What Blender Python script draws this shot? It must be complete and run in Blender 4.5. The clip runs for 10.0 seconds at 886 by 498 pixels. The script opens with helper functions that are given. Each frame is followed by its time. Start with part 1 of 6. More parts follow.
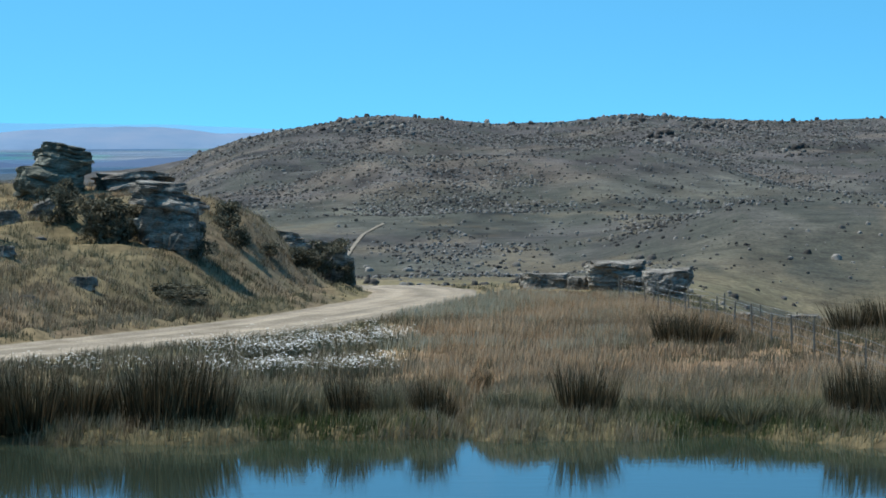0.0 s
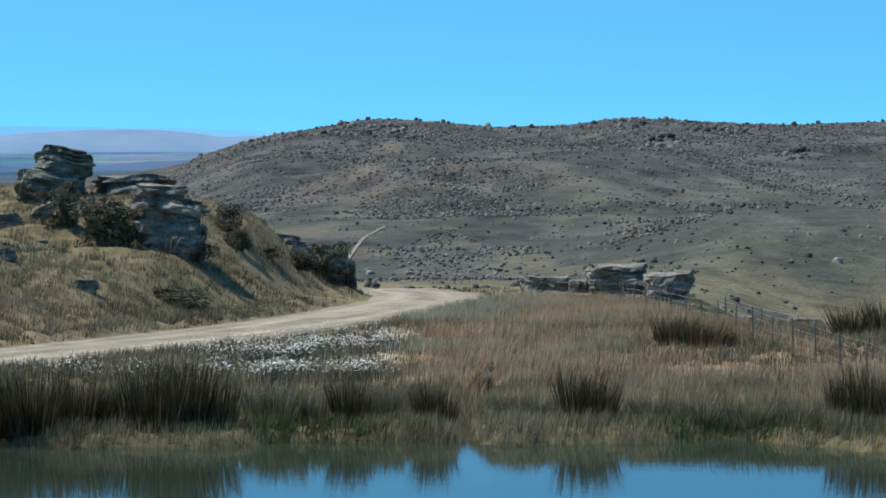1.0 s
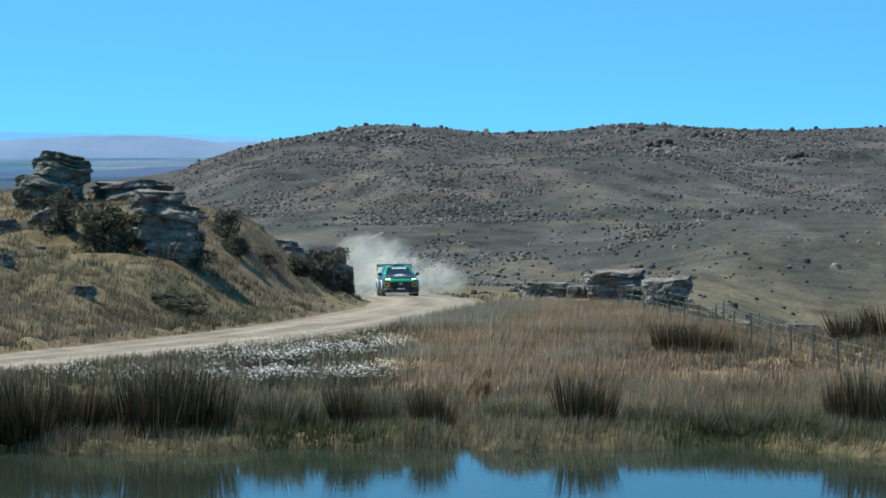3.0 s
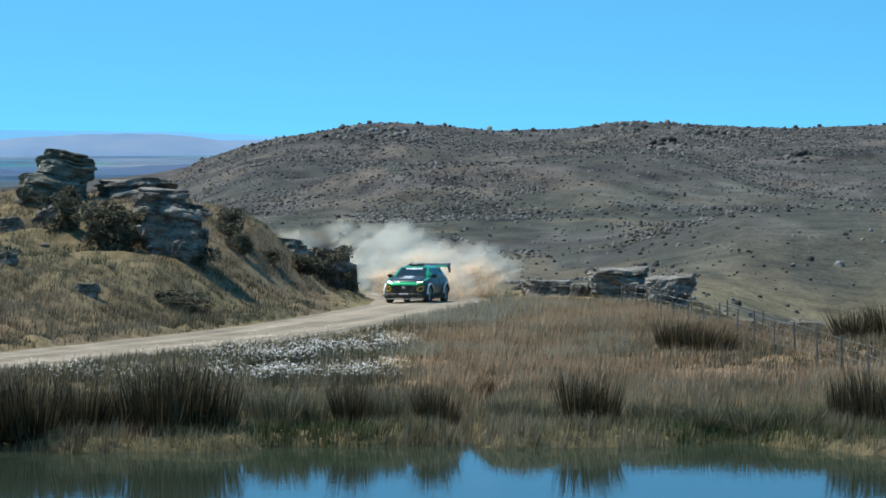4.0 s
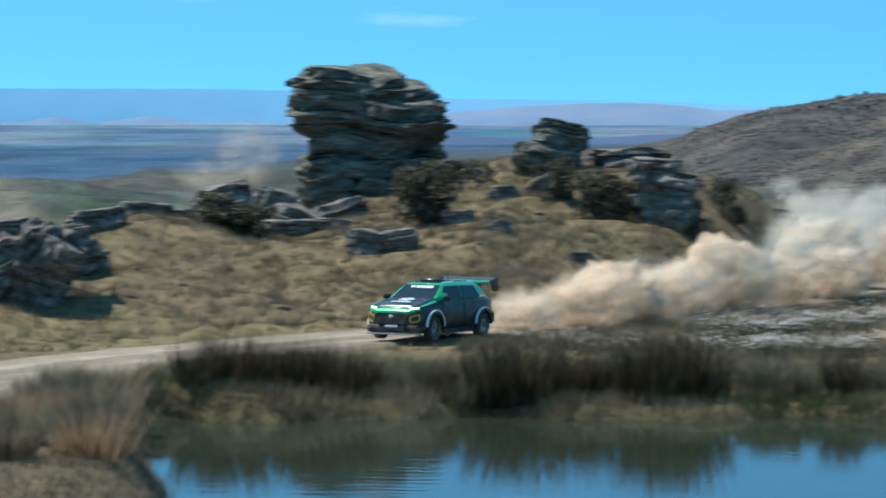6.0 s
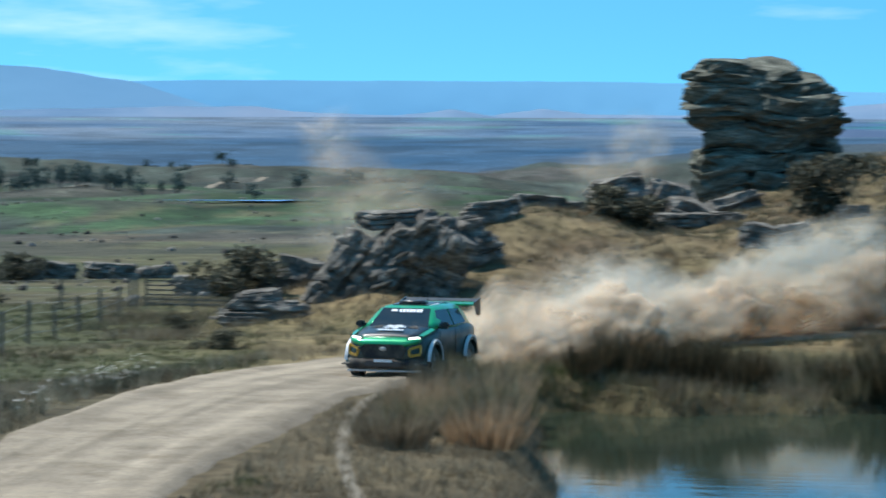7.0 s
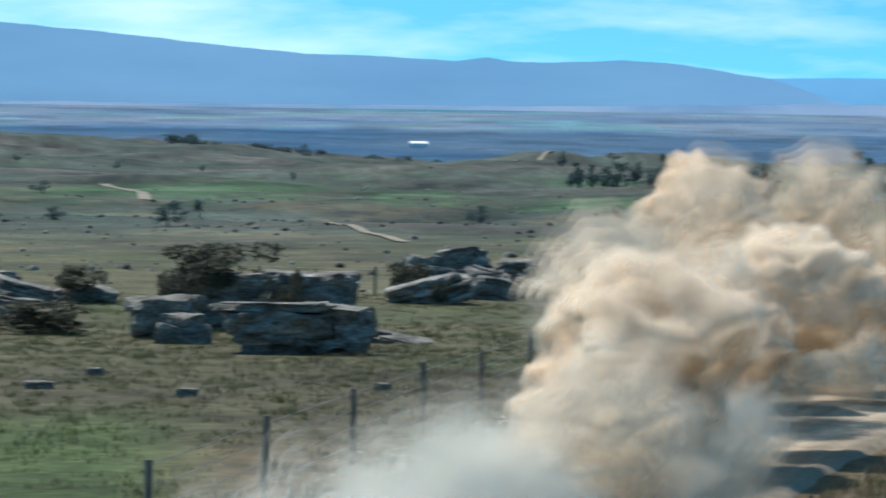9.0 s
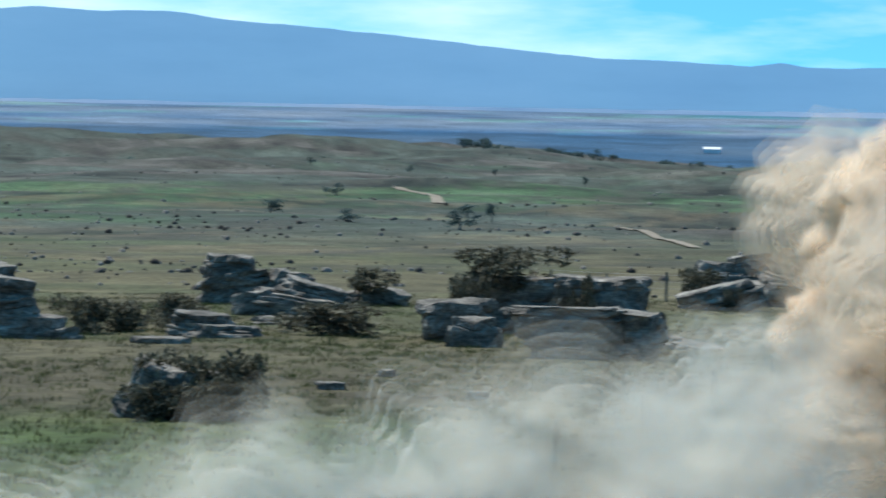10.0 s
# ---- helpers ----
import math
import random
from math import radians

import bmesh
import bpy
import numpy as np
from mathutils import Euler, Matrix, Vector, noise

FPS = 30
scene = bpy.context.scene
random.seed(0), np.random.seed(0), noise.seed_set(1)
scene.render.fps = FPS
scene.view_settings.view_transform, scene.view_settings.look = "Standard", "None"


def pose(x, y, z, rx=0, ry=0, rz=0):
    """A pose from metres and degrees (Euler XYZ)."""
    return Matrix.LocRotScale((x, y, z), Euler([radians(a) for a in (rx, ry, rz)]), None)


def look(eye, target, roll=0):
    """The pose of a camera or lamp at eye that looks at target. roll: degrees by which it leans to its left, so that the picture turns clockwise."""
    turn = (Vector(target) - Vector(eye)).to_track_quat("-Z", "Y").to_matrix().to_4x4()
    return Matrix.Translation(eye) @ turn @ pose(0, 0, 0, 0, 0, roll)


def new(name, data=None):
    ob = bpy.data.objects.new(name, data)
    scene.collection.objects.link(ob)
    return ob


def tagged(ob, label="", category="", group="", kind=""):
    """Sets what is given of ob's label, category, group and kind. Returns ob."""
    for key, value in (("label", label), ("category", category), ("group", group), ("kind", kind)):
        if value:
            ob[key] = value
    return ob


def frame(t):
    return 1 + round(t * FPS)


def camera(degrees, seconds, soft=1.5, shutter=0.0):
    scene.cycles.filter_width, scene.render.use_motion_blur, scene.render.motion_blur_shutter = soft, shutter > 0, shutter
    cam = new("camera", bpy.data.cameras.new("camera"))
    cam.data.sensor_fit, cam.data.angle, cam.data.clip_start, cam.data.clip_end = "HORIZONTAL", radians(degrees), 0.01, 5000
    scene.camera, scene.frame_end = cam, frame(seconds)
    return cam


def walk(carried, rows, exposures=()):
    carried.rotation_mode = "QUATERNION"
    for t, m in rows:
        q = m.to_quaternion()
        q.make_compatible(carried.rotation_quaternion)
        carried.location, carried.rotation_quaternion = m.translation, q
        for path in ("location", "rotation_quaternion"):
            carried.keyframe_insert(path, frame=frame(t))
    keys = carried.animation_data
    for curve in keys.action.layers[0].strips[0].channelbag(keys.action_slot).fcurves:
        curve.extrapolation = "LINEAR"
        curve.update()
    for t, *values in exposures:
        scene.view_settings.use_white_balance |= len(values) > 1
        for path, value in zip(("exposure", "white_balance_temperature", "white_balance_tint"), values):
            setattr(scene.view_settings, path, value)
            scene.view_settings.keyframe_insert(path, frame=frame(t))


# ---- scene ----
EYE = (0.0, 0.0, 6.6)


def bearing(az, dist):
    """Plan position at a bearing (degrees to the left of +y) and distance from the viewpoint."""
    return (-dist * math.sin(radians(az)), dist * math.cos(radians(az)))


def aim(yaw, pitch, roll):
    y, p = radians(yaw), radians(pitch)
    way = Vector((-math.sin(y) * math.cos(p), math.cos(y) * math.cos(p), math.sin(p)))
    return look(EYE, Vector(EYE) + way * 50, roll)


cam = camera(16.5, 10.0, soft=1.7, shutter=0.45)
walk(cam, [(t, aim(a, b, c)) for t, a, b, c in (
    (0.0, 0.00, -1.96, -0.40), (0.5, 0.04, -1.94, -0.36), (1.0, 0.02, -1.90, -0.37), (1.5, -0.01, -1.86, -0.37),
    (2.0, -0.02, -1.82, -0.40), (2.5, -0.02, -1.79, -0.40), (4.0, 0.05, -1.83, -0.41), (4.5, 0.86, -1.95, -0.38),
    (5.0, 2.65, -2.14, -0.34), (5.2, 3.60, -2.19, -0.28), (6.3, 11.55, -2.40, -0.03), (6.5, 12.95, -2.42, 0.00),
    (7.0, 16.65, -2.49, 0.12), (7.5, 19.75, -2.56, 0.24), (8.0, 22.40, -2.60, 0.43), (8.5, 25.35, -2.63, 0.61),
    (9.0, 28.52, -2.63, 0.76), (9.5, 31.59, -2.64, 0.93), (10.0, 33.99, -2.63, 1.13))])

# ---- world and sun ----
SUN_AZ, SUN_EL = 76.0, 61.0       # to the left of +y; above the horizon
scene.view_settings.exposure = 0.36
world = bpy.data.worlds.new("sky")
scene.world = world
world.use_nodes = True
wn, wl = world.node_tree.nodes, world.node_tree.links
wn.clear()
sky = wn.new("ShaderNodeTexSky")
sky.sky_type, sky.sun_disc = "NISHITA", False
sky.sun_elevation, sky.sun_rotation = radians(SUN_EL), radians(-SUN_AZ)
sky.altitude, sky.air_density, sky.dust_density, sky.ozone_density = 400, 1.0, 0.25, 3.0
tint = wn.new("ShaderNodeMix")
tint.data_type, tint.blend_type = "RGBA", "MULTIPLY"
tint.inputs[0].default_value = 1.0
tint.inputs[7].default_value = (0.50, 1.22, 1.22, 1)
wl.new(sky.outputs[0], tint.inputs[6])
# clear upland air: the blue deepens quickly above the horizon
up_co = wn.new("ShaderNodeTexCoord")
up_mul = wn.new("ShaderNodeVectorMath")
up_mul.operation = "MULTIPLY_ADD"
up_mul.inputs[1].default_value, up_mul.inputs[2].default_value = (1, 1, 4.0), (0, 0, 0.28)
up_norm = wn.new("ShaderNodeVectorMath")
up_norm.operation = "NORMALIZE"
wl.new(up_co.outputs["Generated"], up_mul.inputs[0])
wl.new(up_mul.outputs[0], up_norm.inputs[0])
wl.new(up_norm.outputs[0], sky.inputs[0])
# thin high cloud, thickest to the south-west
geo = wn.new("ShaderNodeTexCoord")
mp = wn.new("ShaderNodeMapping")
mp.inputs["Scale"].default_value = (3.0, 3.0, 16.0)
cn = wn.new("ShaderNodeTexNoise")
cn.inputs["Scale"].default_value, cn.inputs["Detail"].default_value, cn.inputs["Roughness"].default_value = 2.6, 8.0, 0.55
wl.new(geo.outputs["Generated"], mp.inputs["Vector"])
wl.new(mp.outputs[0], cn.inputs["Vector"])
dot = wn.new("ShaderNodeVectorMath")
dot.operation = "DOT_PRODUCT"
dot.inputs[1].default_value = (-math.sin(radians(52)), math.cos(radians(52)), 0.0)
wl.new(geo.outputs["Generated"], dot.inputs[0])
near = wn.new("ShaderNodeMapRange")
near.inputs[1].default_value, near.inputs[2].default_value = 0.80, 0.97
near.inputs[3].default_value, near.inputs[4].default_value = -0.14, 0.16
wl.new(dot.outputs["Value"], near.inputs[0])
add = wn.new("ShaderNodeMath")
wl.new(cn.outputs["Fac"], add.inputs[0])
wl.new(near.outputs[0], add.inputs[1])
ramp = wn.new("ShaderNodeMapRange")
ramp.inputs[1].default_value, ramp.inputs[2].default_value = 0.47, 0.78
ramp.inputs[3].default_value, ramp.inputs[4].default_value = 0.0, 0.6
wl.new(add.outputs[0], ramp.inputs[0])
cloud = wn.new("ShaderNodeMix")
cloud.data_type = "RGBA"
cloud.inputs[7].default_value = (6.2, 7.2, 8.0, 1)
wl.new(ramp.outputs[0], cloud.inputs[0])
wl.new(tint.outputs[2], cloud.inputs[6])
bg, wo = wn.new("ShaderNodeBackground"), wn.new("ShaderNodeOutputWorld")
bg.inputs["Strength"].default_value = 0.15
wl.new(cloud.outputs[2], bg.inputs["Color"])
wl.new(bg.outputs[0], wo.inputs[0])
sun = new("sun", bpy.data.lights.new("sun", "SUN"))
sun.data.energy, sun.data.angle, sun.data.color = 4.5, radians(0.5), (1.0, 0.955, 0.89)
sa, se = radians(SUN_AZ), radians(SUN_EL)
sun.matrix_world = look((-60 * math.sin(sa) * math.cos(se), 60 * math.cos(sa) * math.cos(se), 60 * math.sin(se)), (0, 0, 0))


# ---- materials ----
def mat(name, cols, scale=2.0, rough=0.85, bump=0.0, bscale=30.0, fine=0.0, metal=0.0, island=0.0, stretch=(1, 1, 1),
        translucent=0.0, attr="", objrand=0.0, detail=6.0, emit=0.0, lowspec=0.3):
    """Procedural surface: a ramp of colours over noise, finer grain on top, relief, and variation per piece."""
    m = bpy.data.materials.new(name)
    m.use_nodes = True
    n, l = m.node_tree.nodes, m.node_tree.links
    b = n["Principled BSDF"]
    b.inputs["Roughness"].default_value, b.inputs["Metallic"].default_value = rough, metal
    b.inputs["Specular IOR Level"].default_value = lowspec
    tc = n.new("ShaderNodeTexCoord") if not attr else None
    g = n.new("ShaderNodeNewGeometry")
    mp = n.new("ShaderNodeMapping")
    mp.inputs["Scale"].default_value = stretch
    l.new(tc.outputs["Object"] if tc else g.outputs["Position"], mp.inputs["Vector"])
    t = n.new("ShaderNodeTexNoise")
    t.inputs["Scale"].default_value, t.inputs["Detail"].default_value, t.inputs["Roughness"].default_value = scale, detail, 0.62
    l.new(mp.outputs[0], t.inputs["Vector"])
    fac = t.outputs["Fac"]
    if island or objrand:
        r = g.outputs["Random Per Island"]
        if objrand:
            r = n.new("ShaderNodeObjectInfo").outputs["Random"]
        k = n.new("ShaderNodeMath")
        k.operation = "MULTIPLY_ADD"
        k.inputs[1].default_value, k.inputs[2].default_value = island or objrand, -0.5 * (island or objrand)
        l.new(r, k.inputs[0])
        s = n.new("ShaderNodeMath")
        l.new(fac, s.inputs[0])
        l.new(k.outputs[0], s.inputs[1])
        fac = s.outputs[0]
    rp = n.new("ShaderNodeValToRGB")
    el = rp.color_ramp.elements
    while len(el) < len(cols):
        el.new(0.5)
    for i, c in enumerate(cols):
        el[i].position = 0.28 + 0.44 * i / max(1, len(cols) - 1)
        el[i].color = (*c, 1)
    l.new(fac, rp.inputs[0])
    colour = rp.outputs[0]
    if attr:
        a = n.new("ShaderNodeVertexColor")
        a.layer_name = attr
        mx = n.new("ShaderNodeMix")
        mx.data_type, mx.blend_type = "RGBA", "MULTIPLY"
        mx.inputs[0].default_value = 1.0
        l.new(a.outputs["Color"], mx.inputs[6])
        l.new(colour, mx.inputs[7])
        colour = mx.outputs[2]
    if fine:
        t2 = n.new("ShaderNodeTexNoise")
        t2.inputs["Scale"].default_value, t2.inputs["Detail"].default_value = bscale, 4.0
        l.new(mp.outputs[0], t2.inputs["Vector"])
        mr = n.new("ShaderNodeMapRange")
        mr.inputs[1].default_value, mr.inputs[2].default_value = 0.3, 0.7
        mr.inputs[3].default_value, mr.inputs[4].default_value = 1 - fine, 1 + fine
        l.new(t2.outputs["Fac"], mr.inputs[0])
        mx = n.new("ShaderNodeMix")
        mx.data_type, mx.blend_type = "RGBA", "MULTIPLY"
        mx.inputs[0].default_value = 1.0
        l.new(colour, mx.inputs[6])
        l.new(mr.outputs[0], mx.inputs[7])
        colour = mx.outputs[2]
    l.new(colour, b.inputs["Base Color"])
    if bump:
        t3 = n.new("ShaderNodeTexNoise")
        t3.inputs["Scale"].default_value, t3.inputs["Detail"].default_value = bscale, 5.0
        l.new(mp.outputs[0], t3.inputs["Vector"])
        bp = n.new("ShaderNodeBump")
        bp.inputs["Strength"].default_value, bp.inputs["Distance"].default_value = min(1, bump), 0.05 * max(1, bump)
        l.new(t3.outputs["Fac"], bp.inputs["Height"])
        l.new(bp.outputs[0], b.inputs["Normal"])
    # glow in the surface's own colour, which gives the far ranges their haze
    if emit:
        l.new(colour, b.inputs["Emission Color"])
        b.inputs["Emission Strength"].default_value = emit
    if translucent:
        tr, ms = n.new("ShaderNodeBsdfTranslucent"), n.new("ShaderNodeMixShader")
        ms.inputs[0].default_value = translucent
        l.new(colour, tr.inputs["Color"])
        l.new(b.outputs[0], ms.inputs[1])
        l.new(tr.outputs[0], ms.inputs[2])
        l.new(ms.outputs[0], n["Material Output"].inputs["Surface"])
    return m


M_GROUND = mat("ground_cover", [(0.55, 0.52, 0.5), (1.0, 0.98, 0.95), (1.35, 1.3, 1.2)], 0.35, 0.95, 0.8, 2.5, 0.35, attr="cover", lowspec=0.1)
M_ROAD = mat("gravel_road", [(0.72, 0.70, 0.66), (1.0, 1.0, 1.0), (1.25, 1.24, 1.2)], 0.9, 0.95, 0.6, 12.0, 0.22, attr="cover", lowspec=0.1)
M_TRACK = mat("farm_track", [(0.17, 0.145, 0.11), (0.25, 0.215, 0.165)], 0.4, 0.95, lowspec=0.1)
M_ROCK = mat("schist", [(0.036, 0.034, 0.030), (0.106, 0.096, 0.081), (0.205, 0.188, 0.16), (0.37, 0.343, 0.293)], 1.1, 0.92, 1.0, 7.0, 0.4, stretch=(1, 1, 3.2), lowspec=0.15)
M_ROCK_LICHEN = mat("lichen_schist", [(0.033, 0.034, 0.026), (0.085, 0.085, 0.066), (0.155, 0.155, 0.122), (0.33, 0.32, 0.26)], 0.9, 0.92, 1.0, 6.0, 0.45, stretch=(1, 1, 4.5), lowspec=0.15)
M_STRAW = mat("dry_grass", [(0.082, 0.064, 0.04), (0.185, 0.147, 0.098), (0.33, 0.277, 0.195)], 0.25, 0.9, island=0.55, translucent=0.35, lowspec=0.1)
M_MARGIN = mat("margin_blade", [(0.10, 0.092, 0.05), (0.21, 0.185, 0.105), (0.36, 0.31, 0.20)], 0.25, 0.9, island=0.55, translucent=0.35, lowspec=0.1)
M_RUST = mat("rust_grass", [(0.21, 0.132, 0.072), (0.42, 0.285, 0.17), (0.55, 0.415, 0.27)], 0.25, 0.9, island=0.5, translucent=0.35, lowspec=0.1)
M_OLIVE = mat("olive_grass", [(0.058, 0.057, 0.034), (0.125, 0.118, 0.07), (0.24, 0.215, 0.138)], 0.25, 0.9, island=0.55, translucent=0.3, lowspec=0.1)
M_GREEN = mat("green_grass", [(0.035, 0.05, 0.018), (0.075, 0.10, 0.035), (0.15, 0.165, 0.075)], 0.25, 0.9, island=0.5, translucent=0.3, lowspec=0.1)
M_PALE = mat("pale_grass", [(0.17, 0.16, 0.10), (0.33, 0.31, 0.22), (0.46, 0.43, 0.33)], 0.25, 0.9, island=0.5, translucent=0.3, lowspec=0.1)
M_PASTURE = mat("pasture_blade", [(0.04, 0.043, 0.023), (0.082, 0.084, 0.046), (0.15, 0.14, 0.085)], 0.25, 0.9, island=0.5, translucent=0.3, lowspec=0.1)
M_RUSH = mat("rush", [(0.03, 0.024, 0.012), (0.075, 0.058, 0.03), (0.17, 0.125, 0.07)], 0.8, 0.85, island=0.6, translucent=0.2, lowspec=0.15)
M_SHRUB = mat("shrub_leaf", [(0.045, 0.044, 0.03), (0.092, 0.088, 0.06), (0.155, 0.148, 0.105)], 1.0, 0.85, island=0.5, translucent=0.2, lowspec=0.15)
M_FLOWER = mat("yarrow_bloom", [(0.42, 0.41, 0.36), (0.64, 0.62, 0.56)], 1.0, 0.8, island=0.4, lowspec=0.1)
M_WOOD = mat("grey_post_wood", [(0.10, 0.088, 0.07), (0.19, 0.17, 0.14)], 5.0, 0.9, 0.4, 30.0, 0.3, stretch=(1, 1, 0.2))
M_WIRE = mat("fence_wire", [(0.2, 0.2, 0.2), (0.3, 0.3, 0.29)], 4.0, 0.5, metal=0.8)


def dust_material(name, dark, light):
    """Hanging dust: thin shells that let most light through, denser inwards."""
    m = bpy.data.materials.new(name)
    m.use_nodes = True
    n, l = m.node_tree.nodes, m.node_tree.links
    n.remove(n["Principled BSDF"])
    dens, info = n.new("ShaderNodeVertexColor"), n.new("ShaderNodeObjectInfo")
    dens.layer_name = "dens"
    g, t, mr, mul = n.new("ShaderNodeTexCoord"), n.new("ShaderNodeTexNoise"), n.new("ShaderNodeMapRange"), n.new("ShaderNodeMath")
    t.inputs["Scale"].default_value, t.inputs["Detail"].default_value = 2.2, 5.0
    l.new(g.outputs["Object"], t.inputs["Vector"])
    mr.inputs[1].default_value, mr.inputs[2].default_value, mr.inputs[3].default_value, mr.inputs[4].default_value = 0.33, 0.66, 0.2, 1.8
    l.new(t.outputs["Fac"], mr.inputs[0])
    mul.operation = "MULTIPLY"
    mul.use_clamp = True
    l.new(dens.outputs["Color"], mul.inputs[0])
    l.new(mr.outputs[0], mul.inputs[1])
    rp = n.new("ShaderNodeValToRGB")
    rp.color_ramp.elements[0].color, rp.color_ramp.elements[1].color = (*dark, 1), (*light, 1)
    l.new(info.outputs["Random"], rp.inputs[0])
    d, tl, tp, m1, m2 = (n.new("ShaderNode" + k) for k in ("BsdfDiffuse", "BsdfTranslucent", "BsdfTransparent", "MixShader", "MixShader"))
    m1.inputs[0].default_value = 0.5
    for q in (d, tl):
        l.new(rp.outputs[0], q.inputs["Color"])
    l.new(d.outputs[0], m1.inputs[1])
    l.new(tl.outputs[0], m1.inputs[2])
    l.new(mul.outputs[0], m2.inputs[0])
    l.new(tp.outputs[0], m2.inputs[1])
    l.new(m1.outputs[0], m2.inputs[2])
    l.new(m2.outputs[0], n["Material Output"].inputs["Surface"])
    return m


scene.cycles.transparent_max_bounces = 96
M_DUST = dust_material("airborne_dust", (0.84, 0.69, 0.52), (0.89, 0.785, 0.64))
M_DUST_PALE = dust_material("fine_pale_dust", (0.73, 0.71, 0.62), (0.78, 0.76, 0.67))
# far leaves lightened towards blue-green in colour, as haze would do
M_TREE = mat("haze_tinted_leaf", [(0.04, 0.066, 0.066), (0.06, 0.094, 0.09), (0.085, 0.12, 0.11)], 0.3, 0.9, island=0.5, translucent=0.4, lowspec=0.1)


def water_material():
    m = bpy.data.materials.new("pond_water")
    m.use_nodes = True
    n, l = m.node_tree.nodes, m.node_tree.links
    b = n["Principled BSDF"]
    b.inputs["Base Color"].default_value = (0.026, 0.036, 0.024, 1)
    b.inputs["Roughness"].default_value = 0.03
    b.inputs["IOR"].default_value = 1.28
    g, mp, t, bp = n.new("ShaderNodeNewGeometry"), n.new("ShaderNodeMapping"), n.new("ShaderNodeTexNoise"), n.new("ShaderNodeBump")
    mp.inputs["Scale"].default_value = (0.5, 1.6, 1)
    t.inputs["Scale"].default_value, t.inputs["Detail"].default_value = 1.6, 3.0
    bp.inputs["Strength"].default_value, bp.inputs["Distance"].default_value = 0.25, 0.012
    l.new(g.outputs["Position"], mp.inputs["Vector"])
    l.new(mp.outputs[0], t.inputs["Vector"])
    l.new(t.outputs["Fac"], bp.inputs["Height"])
    l.new(bp.outputs[0], b.inputs["Normal"])
    return m


M_WATER = water_material()


# ---- numeric helpers ----
def hash2(ix, iy, seed):
    h = (ix.astype(np.int64) * 374761393 + iy.astype(np.int64) * 668265263 + seed * 974711) & 0x7FFFFFFF
    h = ((h ^ (h >> 13)) * 1274126177) & 0x7FFFFFFF
    return ((h ^ (h >> 16)) & 0xFFFFF) / 0xFFFFF


def vnoise(x, y, seed=0):
    x, y = np.asarray(x, float), np.asarray(y, float)
    ix, iy = np.floor(x), np.floor(y)
    fx, fy = x - ix, y - iy
    fx, fy = fx * fx * (3 - 2 * fx), fy * fy * (3 - 2 * fy)
    a, b = hash2(ix, iy, seed), hash2(ix + 1, iy, seed)
    c, d = hash2(ix, iy + 1, seed), hash2(ix + 1, iy + 1, seed)
    return (a * (1 - fx) + b * fx) * (1 - fy) + (c * (1 - fx) + d * fx) * fy - 0.5


def fbm(x, y, seed=0, octaves=4):
    return sum(vnoise(x * 2 ** k, y * 2 ** k, seed + k) / 2 ** k for k in range(octaves))


def sstep(a, b, x):
    t = np.clip((np.asarray(x, float) - a) / (b - a), 0, 1)
    return t * t * (3 - 2 * t)


def spline(points, n):
    """Catmull-Rom through the points, n samples a span."""
    p = np.array(points, float)
    p = np.vstack([2 * p[0] - p[1], p, 2 * p[-1] - p[-2]])
    out = []
    for i in range(1, len(p) - 2):
        for u in np.linspace(0, 1, n, endpoint=False):
            a, b, c, d = p[i - 1:i + 3]
            out.append(0.5 * (2 * b + (c - a) * u + (2 * a - 5 * b + 4 * c - d) * u ** 2 + (3 * b - a - 3 * c + d) * u ** 3))
    return np.array(out + [p[-2]])


def mesh_object(name, verts, faces, material, parent=None, smooth=False):
    me = bpy.data.meshes.new(name)
    me.from_pydata([tuple(v) for v in verts], [], [tuple(f) for f in faces])
    me.materials.append(material)
    if smooth:
        me.polygons.foreach_set("use_smooth", [True] * len(me.polygons))
    ob = new(name, me)
    ob.parent = parent
    return ob


def part(name, bm, material, parent, label=""):
    me = bpy.data.meshes.new(name)
    bm.to_mesh(me)
    bm.free()
    me.materials.append(material)
    ob = new(name, me)
    ob.parent = parent
    if label:
        tagged(ob, label)
    return ob


# ---- the lie of the land ----
ROAD = spline([(-60, 262, -6), (-36, 228, -4.7), (-16, 204, -3.2), (-7.0, 191, -2.3), (-3.2, 180, -1.75), (-2.7, 166, -1.05), (-2.4, 152, -0.5), (-1.0, 137, 0.05),
               (-1.2, 123, 0.40), (-3.6, 109, 0.62), (-6.8, 98, 0.72), (-12.4, 87.5, 0.72), (-17.8, 79, 0.70), (-21.0, 69, 0.82),
               (-21.0, 58, 1.15), (-19.4, 47, 1.28), (-16.9, 34, 1.32), (-14.3, 18, 1.4), (-12, 0, 1.5), (-9, -40, 1.6)], 24)
ROAD_HALF = np.interp(ROAD[:, 1], [-40, 40, 60, 75, 90, 110, 140, 260], [2.1, 2.1, 2.3, 2.5, 2.3, 2.3, 2.3, 2.2])
